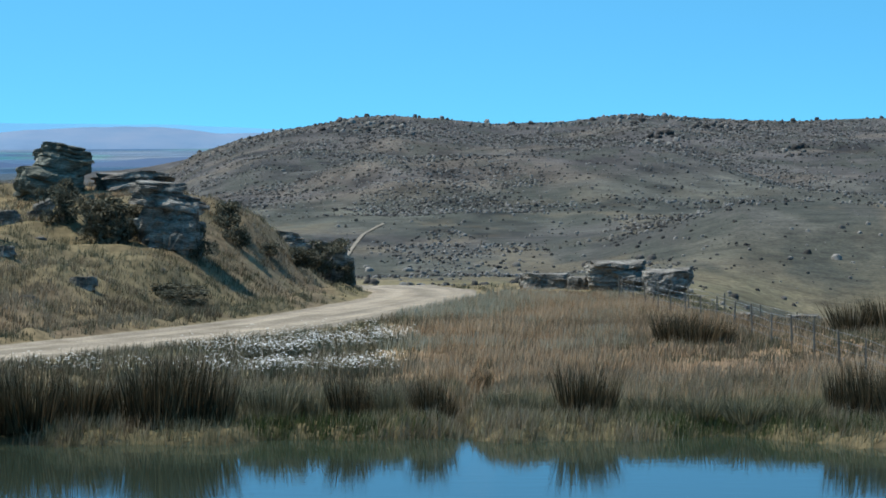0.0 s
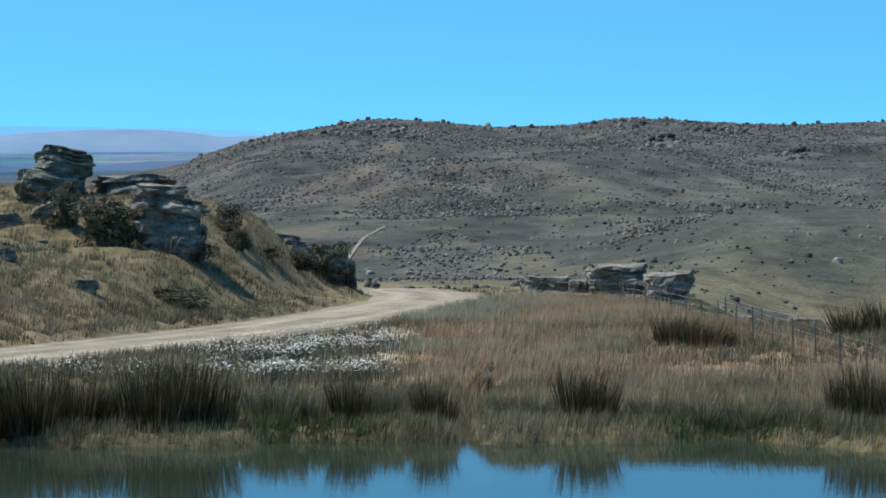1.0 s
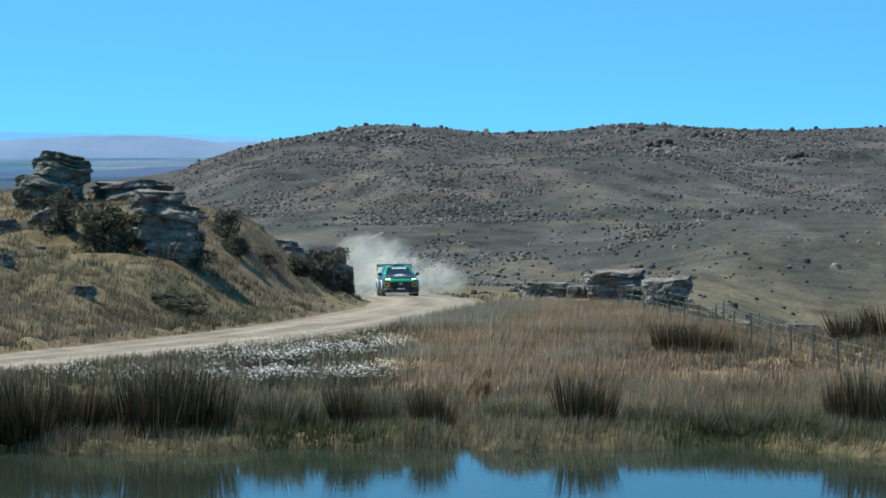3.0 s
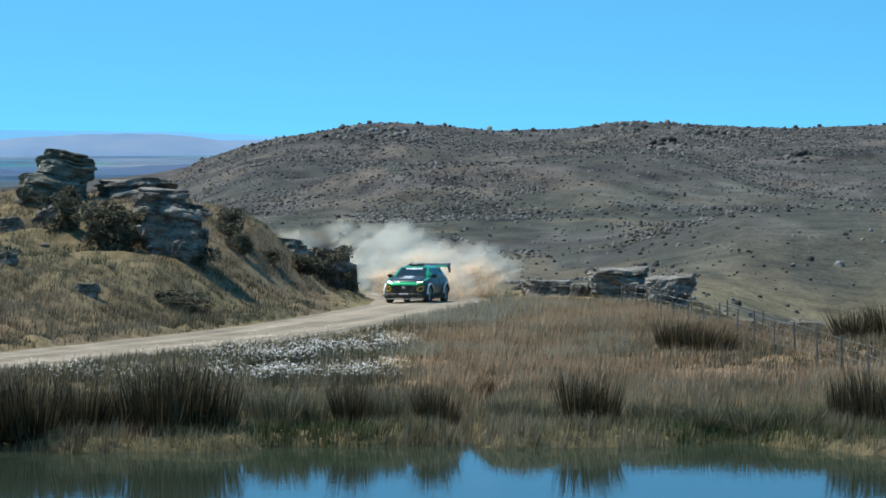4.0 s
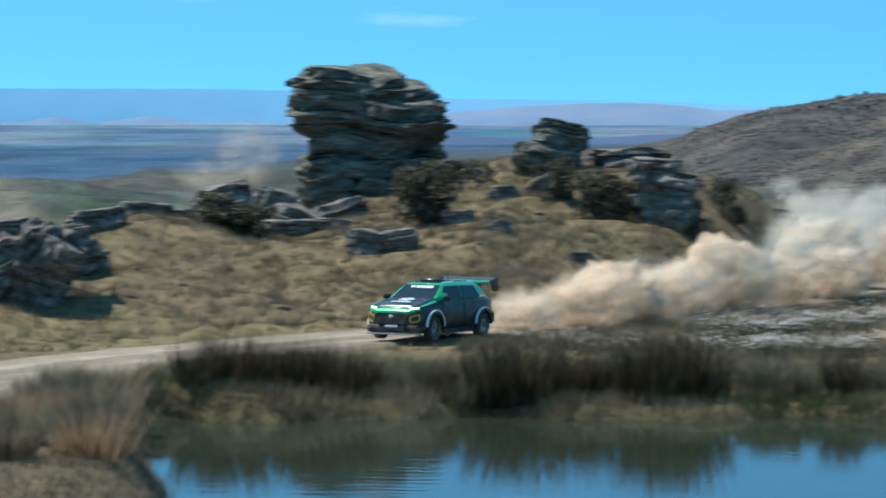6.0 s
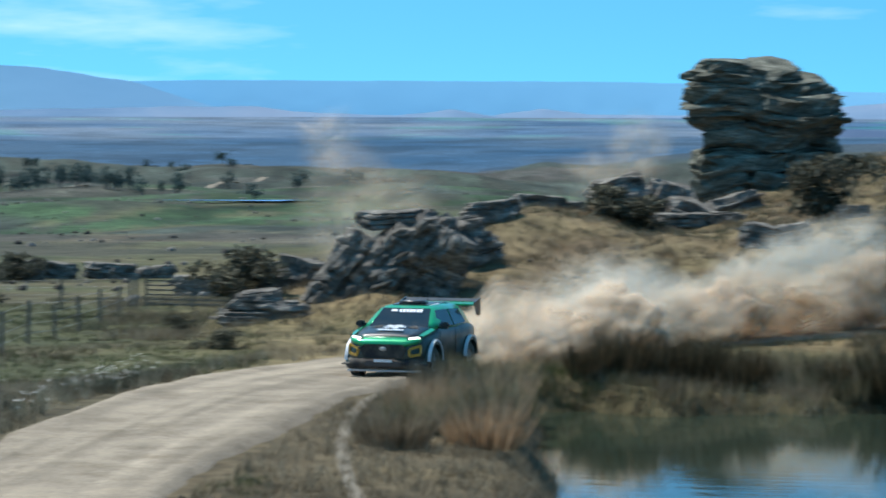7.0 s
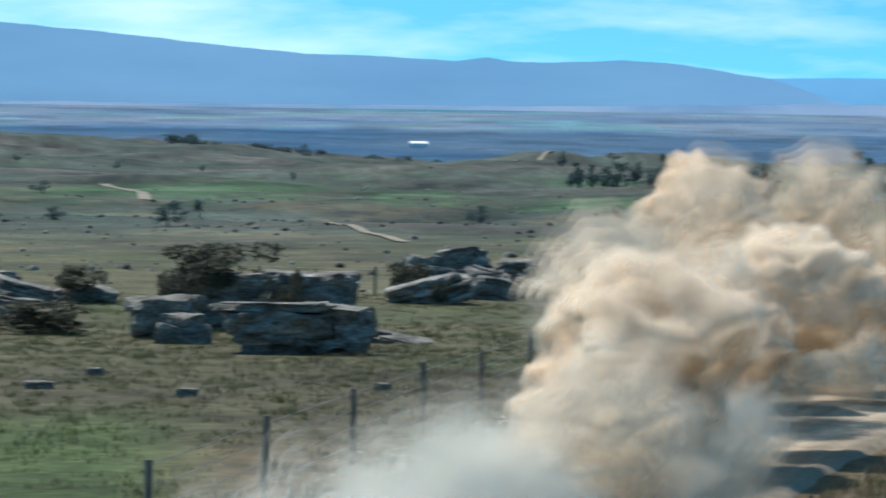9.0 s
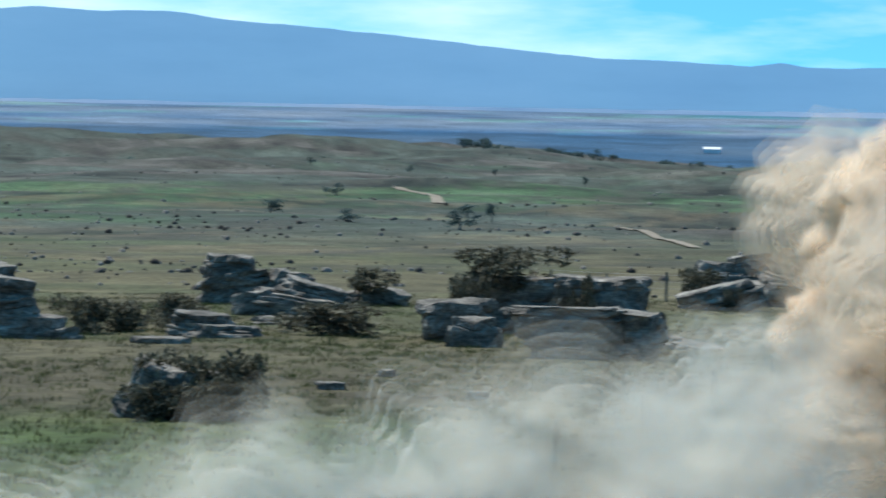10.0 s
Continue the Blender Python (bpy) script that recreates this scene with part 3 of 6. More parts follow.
STACK = ((0, -0.95, 0.9), (0.3, -1, 0.9), (0.5, -0.97, 0.86), (0.54, -0.62, 0.92), (0.75, -0.64, 1.0), (0.95, -0.5, 0.85), (1, -0.4, 0.7))
outcrop(7.25, 125, ((0, 0, 0, 2.85, 2.0, 2.05, 0, 0.24, STACK), (0.5, -0.7, -0.2, 1.3, 0.9, 0.45, 8)),
        "stack of weathered schist slabs on the hilltop", "tor", M_ROCK_LICHEN, z=4.65, sink=0)
outcrop(5.78, 126, ((0, 0, -0.2, 3.2, 2.2, 1.05, 1, 0.16),), "flat layered schist slab on the hilltop", z=4.68, sink=0)
outcrop(5.12, 115.5, ((0, 0, -0.1, 2.5, 2.2, 1.95, 0, 0.9, ROUND), (0.45, -0.75, -0.1, 1.3, 1.0, 1.35, 6, 0.7, ROUND), (-0.15, 0.1, 1.55, 2.5, 2.0, 0.55, 8, 0.2), (-0.35, 0.1, 2.0, 1.9, 1.6, 0.5, 5, 0.2)),
        "rounded grey schist boulder capped by flat slabs")
rock(2.12, 136.5, 2.1, 2.2, 10, "dark rock outcrop at the roadside bend", rows=ROUND, bed=0.5, sink=0.2)
outcrop(2.95, 133, ((0, 0, 0.0, 2.0, 1.5, 0.42, 4), (-0.2, 0, 0.34, 1.6, 1.3, 0.3, 3)), LAYERED)
outcrop(7.5, 121, ((0, 0, 0, 1.0, 0.8, 0.4, -18), (0.2, 0, 0.32, 0.8, 0.7, 0.35, -20)), LAYERED)
rock(8.15, 118, 1.1, 0.5, 12, LAYERED)
rock(6.72, 105, 0.85, 0.42, 13, "pale half-buried stone in dry grass", rows=ROUND, bed=0.3)
# meadow rocks
rock(-1.9, 140, 2.1, 0.75, 14, "low flat schist rock in the meadow", bed=0.2)
rock(-2.52, 138, 1.0, 0.6, 15, "pale rounded boulder beside larger rocks", rows=ROUND, bed=0.4)
rock(-3.25, 137, 2.8, 1.45, 16, "broad grey schist boulder in the meadow", rows=UNDERCUT, bed=0.3)
rock(-4.2, 133, 2.15, 1.35, 17, "broad grey schist boulder with a dark undercut face", rows=UNDERCUT, bed=0.35)
rock(-5.65, 121, 0.75, 0.5, 20, "pale boulder beside the paddock fence", rows=ROUND, bed=0.35)
rock(-6.72, 105, 1.15, 0.45, 18, LAYERED)
rock(-7.8, 100, 1.35, 0.34, 19, LAYERED)
# slabs left of the tall tor
outcrop(17.45, 91, ((-2.3, 0.1, -0.3, 1.0, 2.0, 2.2, 36, 0.5), (-1.35, 0, -0.3, 0.95, 2.2, 2.6, 38, 0.4), (-0.55, -0.15, -0.3, 0.9, 2.2, 2.8, 38, 0.35), (0.2, 0, -0.2, 0.9, 2.2, 2.6, 35, 0.4),
                    (0.9, 0.1, -0.3, 1.6, 2.2, 2.0, 20, 0.5), (1.2, 0.7, 1.35, 2.9, 2.0, 0.55, -6), (-0.1, 0.6, 1.75, 2.3, 1.6, 0.45, -4)),
        "large dipping schist outcrop with bright upper faces")
outcrop(16.5, 101, ((0, 0, -0.1, 2.7, 2.0, 0.9, -3, 0.2), (-0.5, 0.2, 0.65, 1.6, 1.4, 0.35, 2)), "pale flat schist ledges along the hill crest")
rock(16.95, 98, 2.2, 1.1, 33, "pale flat schist ledges along the hill crest", bed=0.2, tilt=(6, -6))
rock(16.15, 103.5, 2.3, 0.7, 34, "pale flat schist ledges along the hill crest", bed=0.18, tilt=(6, -5))
rock(15.7, 108, 1.9, 0.62, 22, "dark overhanging schist ledge on the hill crest", bed=0.2, tilt=(0, -6))
rock(14.9, 113, 2.1, 0.55, 23, "dark overhanging schist ledge on the hill crest", bed=0.2, tilt=(0, 4))
rock(14.2, 117, 0.9, 0.55, 24, LAYERED)
rock(13.25, 121, 2.2, 1.5, 25, "broken schist slabs at the foot of the tor", bed=0.22, tilt=(8, -14))
rock(12.6, 122, 2.2, 1.7, 26, "broken schist slabs at the foot of the tor", bed=0.25, tilt=(0, 16))
rock(12.05, 121, 2.0, 1.1, 27, "broken schist slabs at the foot of the tor", bed=0.22, tilt=(5, 20))
rock(11.2, 122, 2.2, 0.9, 31, "broken schist slabs at the foot of the tor", bed=0.22, tilt=(0, -16))
rock(12.15, 116.5, 2.3, 0.45, 28, "pale flat slab below the tor", bed=0.2)
rock(11.35, 116.5, 1.5, 0.42, 32, "pale flat slab below the tor", bed=0.2)
rock(10.75, 106, 1.4, 0.75, 29, LAYERED, bed=0.2, tilt=(0, 12))
rock(10.1, 106, 1.3, 0.7, 30, LAYERED, bed=0.2, tilt=(0, -10))
rock(9.0, 111, 1.3, 0.4, 38, "pale half-buried slab in dry grass", bed=0.2)
rock(8.2, 107, 0.9, 0.35, 39, "pale half-buried slab in dry grass", bed=0.2)
outcrop(19.85, 89, ((0, 0, -0.1, 2.9, 1.8, 0.5, -2), (-0.2, 0.1, 0.34, 2.3, 1.6, 0.36, 3), (-0.4, 0.3, 0.62, 1.5, 1.3, 0.35, -6)), "low stepped schist slabs beside the road")
outcrop(19.45, 94, ((0, 0, -0.1, 1.5, 1.3, 1.1, 14), (-0.9, 0.2, -0.1, 1.1, 1.1, 1.0, 24)), "leaning schist slabs behind low stepped rocks")
# paddock outcrops
JUMBLE = "jumbled schist slabs in a green paddock"
for k, (az, dist, w, h, lean, rows) in enumerate(((28.95, 124, 2.1, 1.75, 8, ROUND), (28.1, 125, 2.2, 2.1, -6, PLAIN), (27.75, 120, 2.1, 1.2, 5, ROUND), (28.75, 110, 3.1, 0.95, -14, PLAIN), (27.6, 116, 1.8, 0.9, 10, PLAIN),
                                             (27.1, 120, 1.3, 2.0, 42, PLAIN), (26.3, 116, 2.1, 1.15, -6, ROUND), (26.9, 126, 3.4, 1.6, 4, PLAIN), (23.9, 188, 2.6, 1.1, 8, PLAIN), (24.4, 186, 1.9, 1.2, -8, PLAIN),
                                             (25.25, 132, 0.9, 0.35, 0, PLAIN), (22.9, 190, 3.0, 1.0, 4, PLAIN), (22.0, 192, 2.2, 0.8, -6, PLAIN), (21.2, 150, 2.4, 0.9, 5, PLAIN))):
    rock(az, dist, w, h, 210 + k, JUMBLE, tilt=(0, lean), rows=rows, bed=0.3)
outcrop(31.35, 75.5, ((-0.35, 0, -0.1, 2.7, 1.9, 1.35, 0, 0.45, UNDERCUT), (1.15, 0.1, -0.1, 1.7, 1.7, 1.3, 3, 0.5, UNDERCUT), (-0.4, 0, 1.22, 2.8, 2.0, 0.2, 1, 0.1), (1.1, 0.1, 1.16, 1.7, 1.7, 0.18, 3, 0.1)), "long dark schist block with a flat pale cap")
outcrop(29.5, 83, ((0.4, 0, -0.1, 1.7, 1.3, 0.4, 8), (-0.5, 0.3, 0.1, 1.2, 1.1, 0.4, 12), (1.1, -0.2, -0.1, 0.9, 0.9, 0.25, 10)), "low pale schist slabs trailing from a dark block")
rock(33.75, 83.5, 1.9, 1.15, 241, "dark schist block with a pale upper face", rows=UNDERCUT, bed=0.4)
rock(33.35, 80.5, 1.4, 0.8, 242, "dark schist block with a pale upper face", rows=ROUND, bed=0.4)
rock(32.75, 90, 2.6, 1.75, 243, "broad schist block overgrown by shrubs", bed=0.5)
rock(31.05, 92, 2.9, 1.75, 244, "broad schist block overgrown by shrubs", bed=0.4)
GREYJ = "jumbled grey schist slabs in the paddock"
outcrop(38.3, 83, ((0, 0, -0.1, 2.2, 1.6, 0.6, 4), (-0.3, 0.3, 0.4, 1.5, 1.2, 0.4, 8), (0.9, 0.2, -0.1, 1.0, 1.0, 0.5, -8)), GREYJ)
outcrop(37.5, 108, ((-0.6, 0, -0.1, 2.6, 1.9, 1.3, -5), (-0.9, 0.1, 1.1, 1.8, 1.4, 0.8, 3), (1.0, -0.1, -0.1, 1.7, 1.5, 1.4, 8)), GREYJ)
outcrop(36.7, 98, ((0, 0, -0.1, 3.3, 1.9, 0.9, 6), (0.4, 0.2, 0.7, 2.2, 1.5, 0.5, 12), (-1.2, -0.3, -0.1, 1.4, 1.2, 1.0, -12)), GREYJ)
outcrop(35.2, 108, ((0, 0, -0.1, 1.9, 1.5, 0.95, 10, 0.3, UNDERCUT), (-1.2, 0.1, -0.1, 1.4, 1.2, 0.7, -6)), GREYJ)
outcrop(36.65, 91, ((0, 0, -0.1, 2.9, 1.6, 0.5, -3), (1.2, -0.3, -0.1, 1.5, 1.1, 0.4, 8)), GREYJ)
outcrop(41.75, 81, ((0, 0, -0.1, 2.0, 1.6, 0.9, 5), (-0.4, 0.1, 0.75, 1.6, 1.3, 0.5, -4), (-0.5, 0.2, 1.15, 1.3, 1.1, 0.6, 3), (0.7, -0.5, -0.1, 1.3, 1.0, 0.5, -7)), GREYJ)
outcrop(42.6, 100, ((0, 0, -0.1, 2.4, 1.6, 1.2, 5), (0.3, 0.1, 1.0, 1.6, 1.3, 0.7, -4)), GREYJ)
rock(39.35, 55, 1.5, 1.0, 50, "pale grey rock half hidden by a shrub", rows=ROUND, bed=0.35, tilt=(0, 18))
rock(38.3, 55.5, 0.9, 0.85, 57, "pale grey rock half hidden by a shrub", bed=0.3)
for k, (az, dist, w) in enumerate(((36.05, 62, 0.6), (39.2, 78, 1.4), (35.0, 66, 0.4), (33.3, 60, 0.4), (29.6, 62, 0.35))):
    rock(az, dist, w, 0.16, 250 + k, "flat stone lying in the paddock grass", bed=0.1)


# ---- vegetation ----
def tri_soup(name, co, material, label, category, kind="stuff"):
    """One mesh of loose triangles; co is (n, 3, 3)."""
    n = len(co)
    me = bpy.data.meshes.new(name)
    me.vertices.add(3 * n)
    me.vertices.foreach_set("co", co.ravel())
    me.loops.add(3 * n)
    me.loops.foreach_set("vertex_index", np.arange(3 * n))
    me.polygons.add(n)
    me.polygons.foreach_set("loop_start", np.arange(n) * 3)
    me.update(calc_edges=True)
    me.materials.append(material)
    ob = new(name, me)
    if label:
        tagged(ob, label, category, kind=kind)
    return ob


def blades(p, h, w, lean, rng, wind=(0.12, 0.0)):
    """Tapering grass blades rooted at p."""
    n = len(p)
    hh = h * rng.uniform(0.55, 1.15, n)
    a, b = rng.uniform(0, 2 * math.pi, n), rng.uniform(0, 2 * math.pi, n)
    s = np.stack([np.cos(a), np.sin(a), np.zeros(n)], 1) * (w * rng.uniform(0.7, 1.3, n) / 2)[:, None]
    tilt = np.abs(rng.normal(0, lean, n))
    tip = p + np.stack([np.cos(b) * tilt * hh + wind[0] * hh, np.sin(b) * tilt * hh + wind[1] * hh, hh], 1)
    return np.stack([p - s, p + s, tip], 1)


def sow(n, az, dist, rng, keep=None, clump=0.0, off_road=0.3):
    """Root points spread evenly over a sector of ground, in tufts where clump is above 0."""
    k = n if not clump else max(1, n // 14)
    a = rng.uniform(az[0], az[1], k)
    d = np.sqrt(rng.uniform(dist[0] ** 2, dist[1] ** 2, k))
    x, y = -d * np.sin(np.radians(a)), d * np.cos(np.radians(a))
    if clump:
        x, y = np.repeat(x, 14), np.repeat(y, 14)
        x, y = x + rng.normal(0, clump, len(x)), y + rng.normal(0, clump, len(y))
    ok = pond_depth(x, y) < -0.15
    x, y = x[ok], y[ok]
    q, _, half = road_near(x, y)
    ok = q > half + off_road + 0.5 * vnoise(x * 1.4, y * 1.4, 8)
    x, y = x[ok], y[ok]
    if keep is not None:
        ok = rng.uniform(0, 1, len(x)) < keep(x, y)
        x, y = x[ok], y[ok]
    return np.stack([x, y, height(x, y) - 0.02], 1) if len(x) else np.zeros((0, 3))


RNG = np.random.default_rng(11)


def grass(name, n, az, dist, h, w, material, label, keep=None, clump=0.12, lean=0.28):
    p = sow(n, az, dist, RNG, keep, clump)
    tri_soup(name, blades(p, h, w, lean, RNG), material, label, "grass")


def patch(seed, size, lo, hi):
    return lambda x, y: sstep(lo, hi, fbm(x / size, y / size, seed, 3))


def az_of(x, y):
    return np.degrees(np.arctan2(-x, y))


# pond margin to the road
grass("margin_grass", 60000, (-10, 15), (66.5, 77), 0.36, 0.022, M_MARGIN, "olive and straw grass along the pond margin")
grass("margin_straw", 42000, (-10, 15), (67, 78), 0.5, 0.022, M_STRAW, "pale dry stalks along the pond margin", patch(5, 2.5, -0.2, 0.15))
grass("margin_sedge", 26000, (-10, 15), (66.8, 69.5), 0.30, 0.024, M_GREEN, "bright green sedge fringing the pond", patch(3, 3, -0.1, 0.2))
grass("meadow_grass", 70000, (-10, 9), (74, 105), 0.36, 0.026, M_STRAW, "dry straw-coloured meadow grass", patch(13, 7, -0.35, 0.15))
grass("meadow_sward", 50000, (-10, 9), (74, 118), 0.28, 0.026, M_OLIVE, "olive meadow grass between dry stalks", patch(14, 6, -0.25, 0.2))
grass("rust_grass", 80000, (-8.6, 0.9), (73, 128), 0.46, 0.024, M_RUST, "tall rust-brown seeding grass in the meadow",
      lambda x, y: sstep(1.0, -0.4, az_of(x, y)) * (1 - 0.96 * sstep(-0.3, 0.6, -az_of(x, y) - np.interp(np.hypot(x, y), (76, 124), (8.4, 3.35)))) * (1 - 0.8 * sstep(95, 104, np.hypot(x, y)) * sstep(-2.0, -1.0, az_of(x, y))) * sstep(-0.35, 0.05, fbm(x / 6, y / 6, 17, 3) + 0.28 * sstep(-6, -2, az_of(x, y))))
grass("pale_grass", 40000, (-3.4, 1.2), (90, 128), 0.42, 0.026, M_PALE, "pale grey-green grass beside the road bend", patch(19, 5, -0.2, 0.1))
grass("paddock_grass", 30000, (-9, -2.5), (84, 150), 0.22, 0.03, M_OLIVE, "grazed olive paddock behind a wire fence")
grass("verge_grass", 34000, (-3, 14), (80, 152), 0.26, 0.028, M_OLIVE, "short grass along the road verge",
      lambda x, y: sstep(6.0, 3.0, road_near(x, y)[0]))
# outcrop hill
grass("hill_grass", 150000, (1.2, 23), (84, 142), 0.27, 0.025, M_STRAW, "dry straw tussock on the rocky hillside", lean=0.5, keep=
      lambda x, y: sstep(3.4, 5.0, road_near(x, y)[0]) * sstep(-0.45, 0.1, fbm(x / 5, y / 5, 23, 3)))
grass("hill_sward", 85000, (1.2, 24), (80, 140), 0.22, 0.030, M_OLIVE, "olive grass patches on the hillside", patch(24, 6, -0.15, 0.15))
grass("hill_rust", 16000, (3, 20), (90, 125), 0.26, 0.030, M_RUST, "rust-coloured grass patches on the hillside", patch(26, 7, 0.0, 0.25))
grass("heath", 26000, (1.2, 22), (84, 136), 0.20, 0.05, M_OLIVE, "dull low heath between the dry grass on the hillside", patch(44, 4, 0.06, 0.24))
grass("cut_bank_heath", 16000, (0.8, 14), (80, 150), 0.16, 0.04, M_SHRUB, "dark rough growth along the cut road bank",
      lambda x, y: sstep(0.9, 0.4, np.abs(road_near(x, y)[0] - road_near(x, y)[2] - 0.8)) * (x < np.interp(y, ROAD[::-1, 1], ROAD[::-1, 0])))
# left bank of the pond and the verge below the fence
grass("bank_grass", 60000, (13.5, 29), (38, 68), 0.22, 0.016, M_STRAW, "brown grass on the bank between road and pond",
      lambda x, y: (y < 68) * 0.75)
grass("bank_straw", 26000, (13.5, 31), (36, 80), 0.24, 0.016, M_STRAW, "straw grass along the road and fence", patch(28, 4, -0.2, 0.2))
grass("field_green", 70000, (20, 43), (40, 112), 0.14, 0.022, M_GREEN, "short green pasture beyond the fence", patch(29, 8, -0.3, 0.1))
grass("field_dry", 60000, (20, 43), (40, 125), 0.13, 0.022, M_PASTURE, "dry olive pasture beyond the fence")


grass("verge_scrub", 34000, (20, 33), (36, 84), 0.30, 0.022, M_SHRUB, "rough dark growth along the outer road verge",
      lambda x, y: sstep(1.3, 0.5, np.abs(road_near(x, y)[0] - road_near(x, y)[2] - 1.0)) * (x < np.interp(y, ROAD[::-1, 1], ROAD[::-1, 0])) * sstep(-0.3, 0.1, fbm(x / 2, y / 2, 51, 2)))
grass("verge_stalks", 16000, (20, 33), (36, 84), 0.36, 0.018, M_PALE, "pale seeding stalks along the outer road verge",
      lambda x, y: sstep(1.3, 0.5, np.abs(road_near(x, y)[0] - road_near(x, y)[2] - 1.1)) * (x < np.interp(y, ROAD[::-1, 1], ROAD[::-1, 0])) * 0.7)


# ---- rush clumps ----
def rush_mesh(seed, n=420, w=0.9, h=1.4):
    rng = np.random.default_rng(seed)
    r, a = w * 0.42 * np.sqrt(rng.uniform(0, 1, n)), rng.uniform(0, 2 * math.pi, n)
    p = np.stack([r * np.cos(a), r * np.sin(a), np.full(n, -0.05)], 1)
    hh = h * rng.uniform(0.55, 1.08, n)
    out = (0.10 + 0.32 * r / w) * hh + rng.normal(0, 0.06, n) * hh
    tip = p + np.stack([np.cos(a) * out + 0.05 * hh, np.sin(a) * out, hh], 1)
    b = rng.uniform(0, 2 * math.pi, n)
    s = np.stack([np.cos(b), np.sin(b), np.zeros(n)], 1) * 0.012
    return np.stack([p - s, p + s, tip], 1)


RUSH_BASE = {}


def rush(az, dist, w, h, label, material=None, turn=0.0):
    """A clump from one of four shared meshes, sized by its scale."""
    k = (int(turn) % 4, material.name if material else "")
    x, y = bearing(az, dist)
    m = pose(x, y, hz(x, y) - 0.02, 0, 0, turn * 37)
    ob = tri_soup("rush_clump", rush_mesh(60 + k[0]), material or M_RUSH, "", "") if k not in RUSH_BASE else new("rush_clump", RUSH_BASE[k])
    RUSH_BASE[k] = ob.data
    ob.matrix_basis = m @ Matrix.Diagonal((w / 0.9, w / 0.9, h / 1.4, 1))
    return tagged(ob, label, "rushes", "rushes round the pond")


DARK = "dense dark brown rush clump at the pond edge"
for i, (az, dist, w, h) in enumerate((
        (13.9, 69.2, 1.1, 1.2), (13.3, 69.5, 1.3, 1.45), (12.6, 69.6, 1.2, 1.35), (11.9, 69.6, 1.2, 1.4), (11.2, 69.4, 1.3, 1.4), (10.7, 69.6, 0.9, 1.0),
        (8.3, 69.2, 1.3, 1.5), (7.75, 69.0, 1.4, 1.6), (6.85, 69.3, 1.1, 1.5), (6.5, 69.6, 0.8, 1.1), (5.75, 69.3, 1.1, 1.45), (5.35, 69.0, 1.4, 1.75),
        (4.85, 69.1, 1.4, 1.8), (4.35, 69.3, 1.1, 1.4), (1.85, 70.2, 0.75, 1.2), (1.6, 70.0, 0.6, 0.9), (0.3, 70.2, 0.75, 1.15), (0.05, 70.0, 0.6, 0.9),
        (-2.5, 70.6, 1.0, 1.35), (-2.85, 70.4, 0.9, 1.1), (-7.5, 70.2, 0.9, 1.4), (-8.0, 69.6, 1.1, 1.5), (-8.5, 69.0, 1.0, 1.3), (9.4, 69.6, 0.9, 1.0))):
    rush(az, dist, w, h, DARK, None, i)
for i, (az, dist, w, h) in enumerate(((-4.3, 93, 1.2, 1.1), (-4.8, 92.5, 1.4, 0.95), (-5.2, 93, 0.8, 0.6), (-7.6, 96, 1.2, 1.1), (-8.3, 97, 1.4, 1.3), (-0.75, 80, 0.5, 0.7))):
    rush(az, dist, w, h, "dark olive rush clump in the meadow", None, i)
for i, (az, dist, w, h) in enumerate(((3.1, 70.0, 0.9, 1.0), (3.5, 70.6, 0.8, 0.9), (2.5, 70.2, 0.7, 0.8), (1.1, 70.6, 0.7, 0.8), (-1.2, 71, 0.8, 0.6), (-1.8, 70.2, 0.7, 0.6), (-3.9, 70.2, 0.9, 0.6),
                                      (-4.8, 69.6, 1.0, 0.55), (-5.7, 69.3, 1.1, 0.6), (-6.6, 69.2, 1.0, 0.6), (9.0, 69.0, 0.9, 0.7), (10.0, 69.2, 0.9, 0.7))):
    rush(az, dist, w, h, "pale green rush clump at the pond edge", M_OLIVE, i)
# tussocks on the near bank of the pond
for i, (x, y, w, h) in enumerate(((-17.9, 64.3, 1.1, 0.6), (-17.4, 62.4, 1.2, 0.75), (-16.9, 60.6, 1.2, 0.8), (-16.4, 58.6, 1.3, 0.85), (-15.9, 56.6, 1.3, 0.9), (-15.4, 54.4, 1.4, 0.95),
                                  (-14.7, 52.0, 1.4, 0.95), (-14.1, 49.6, 1.4, 0.9), (-15.6, 50.8, 1.2, 0.8), (-15.2, 48.0, 1.3, 0.8), (-16.2, 52.6, 1.1, 0.8), (-18.3, 62.0, 0.8, 0.7), (-17.4, 57.6, 0.9, 0.8), (-16.6, 54.0, 0.9, 0.8))):
    rush(math.degrees(math.atan2(-x, y)), math.hypot(x, y), w, h, "tawny seeding tussock on the pond bank", (M_STRAW, M_RUST, M_MARGIN)[i % 3], i)


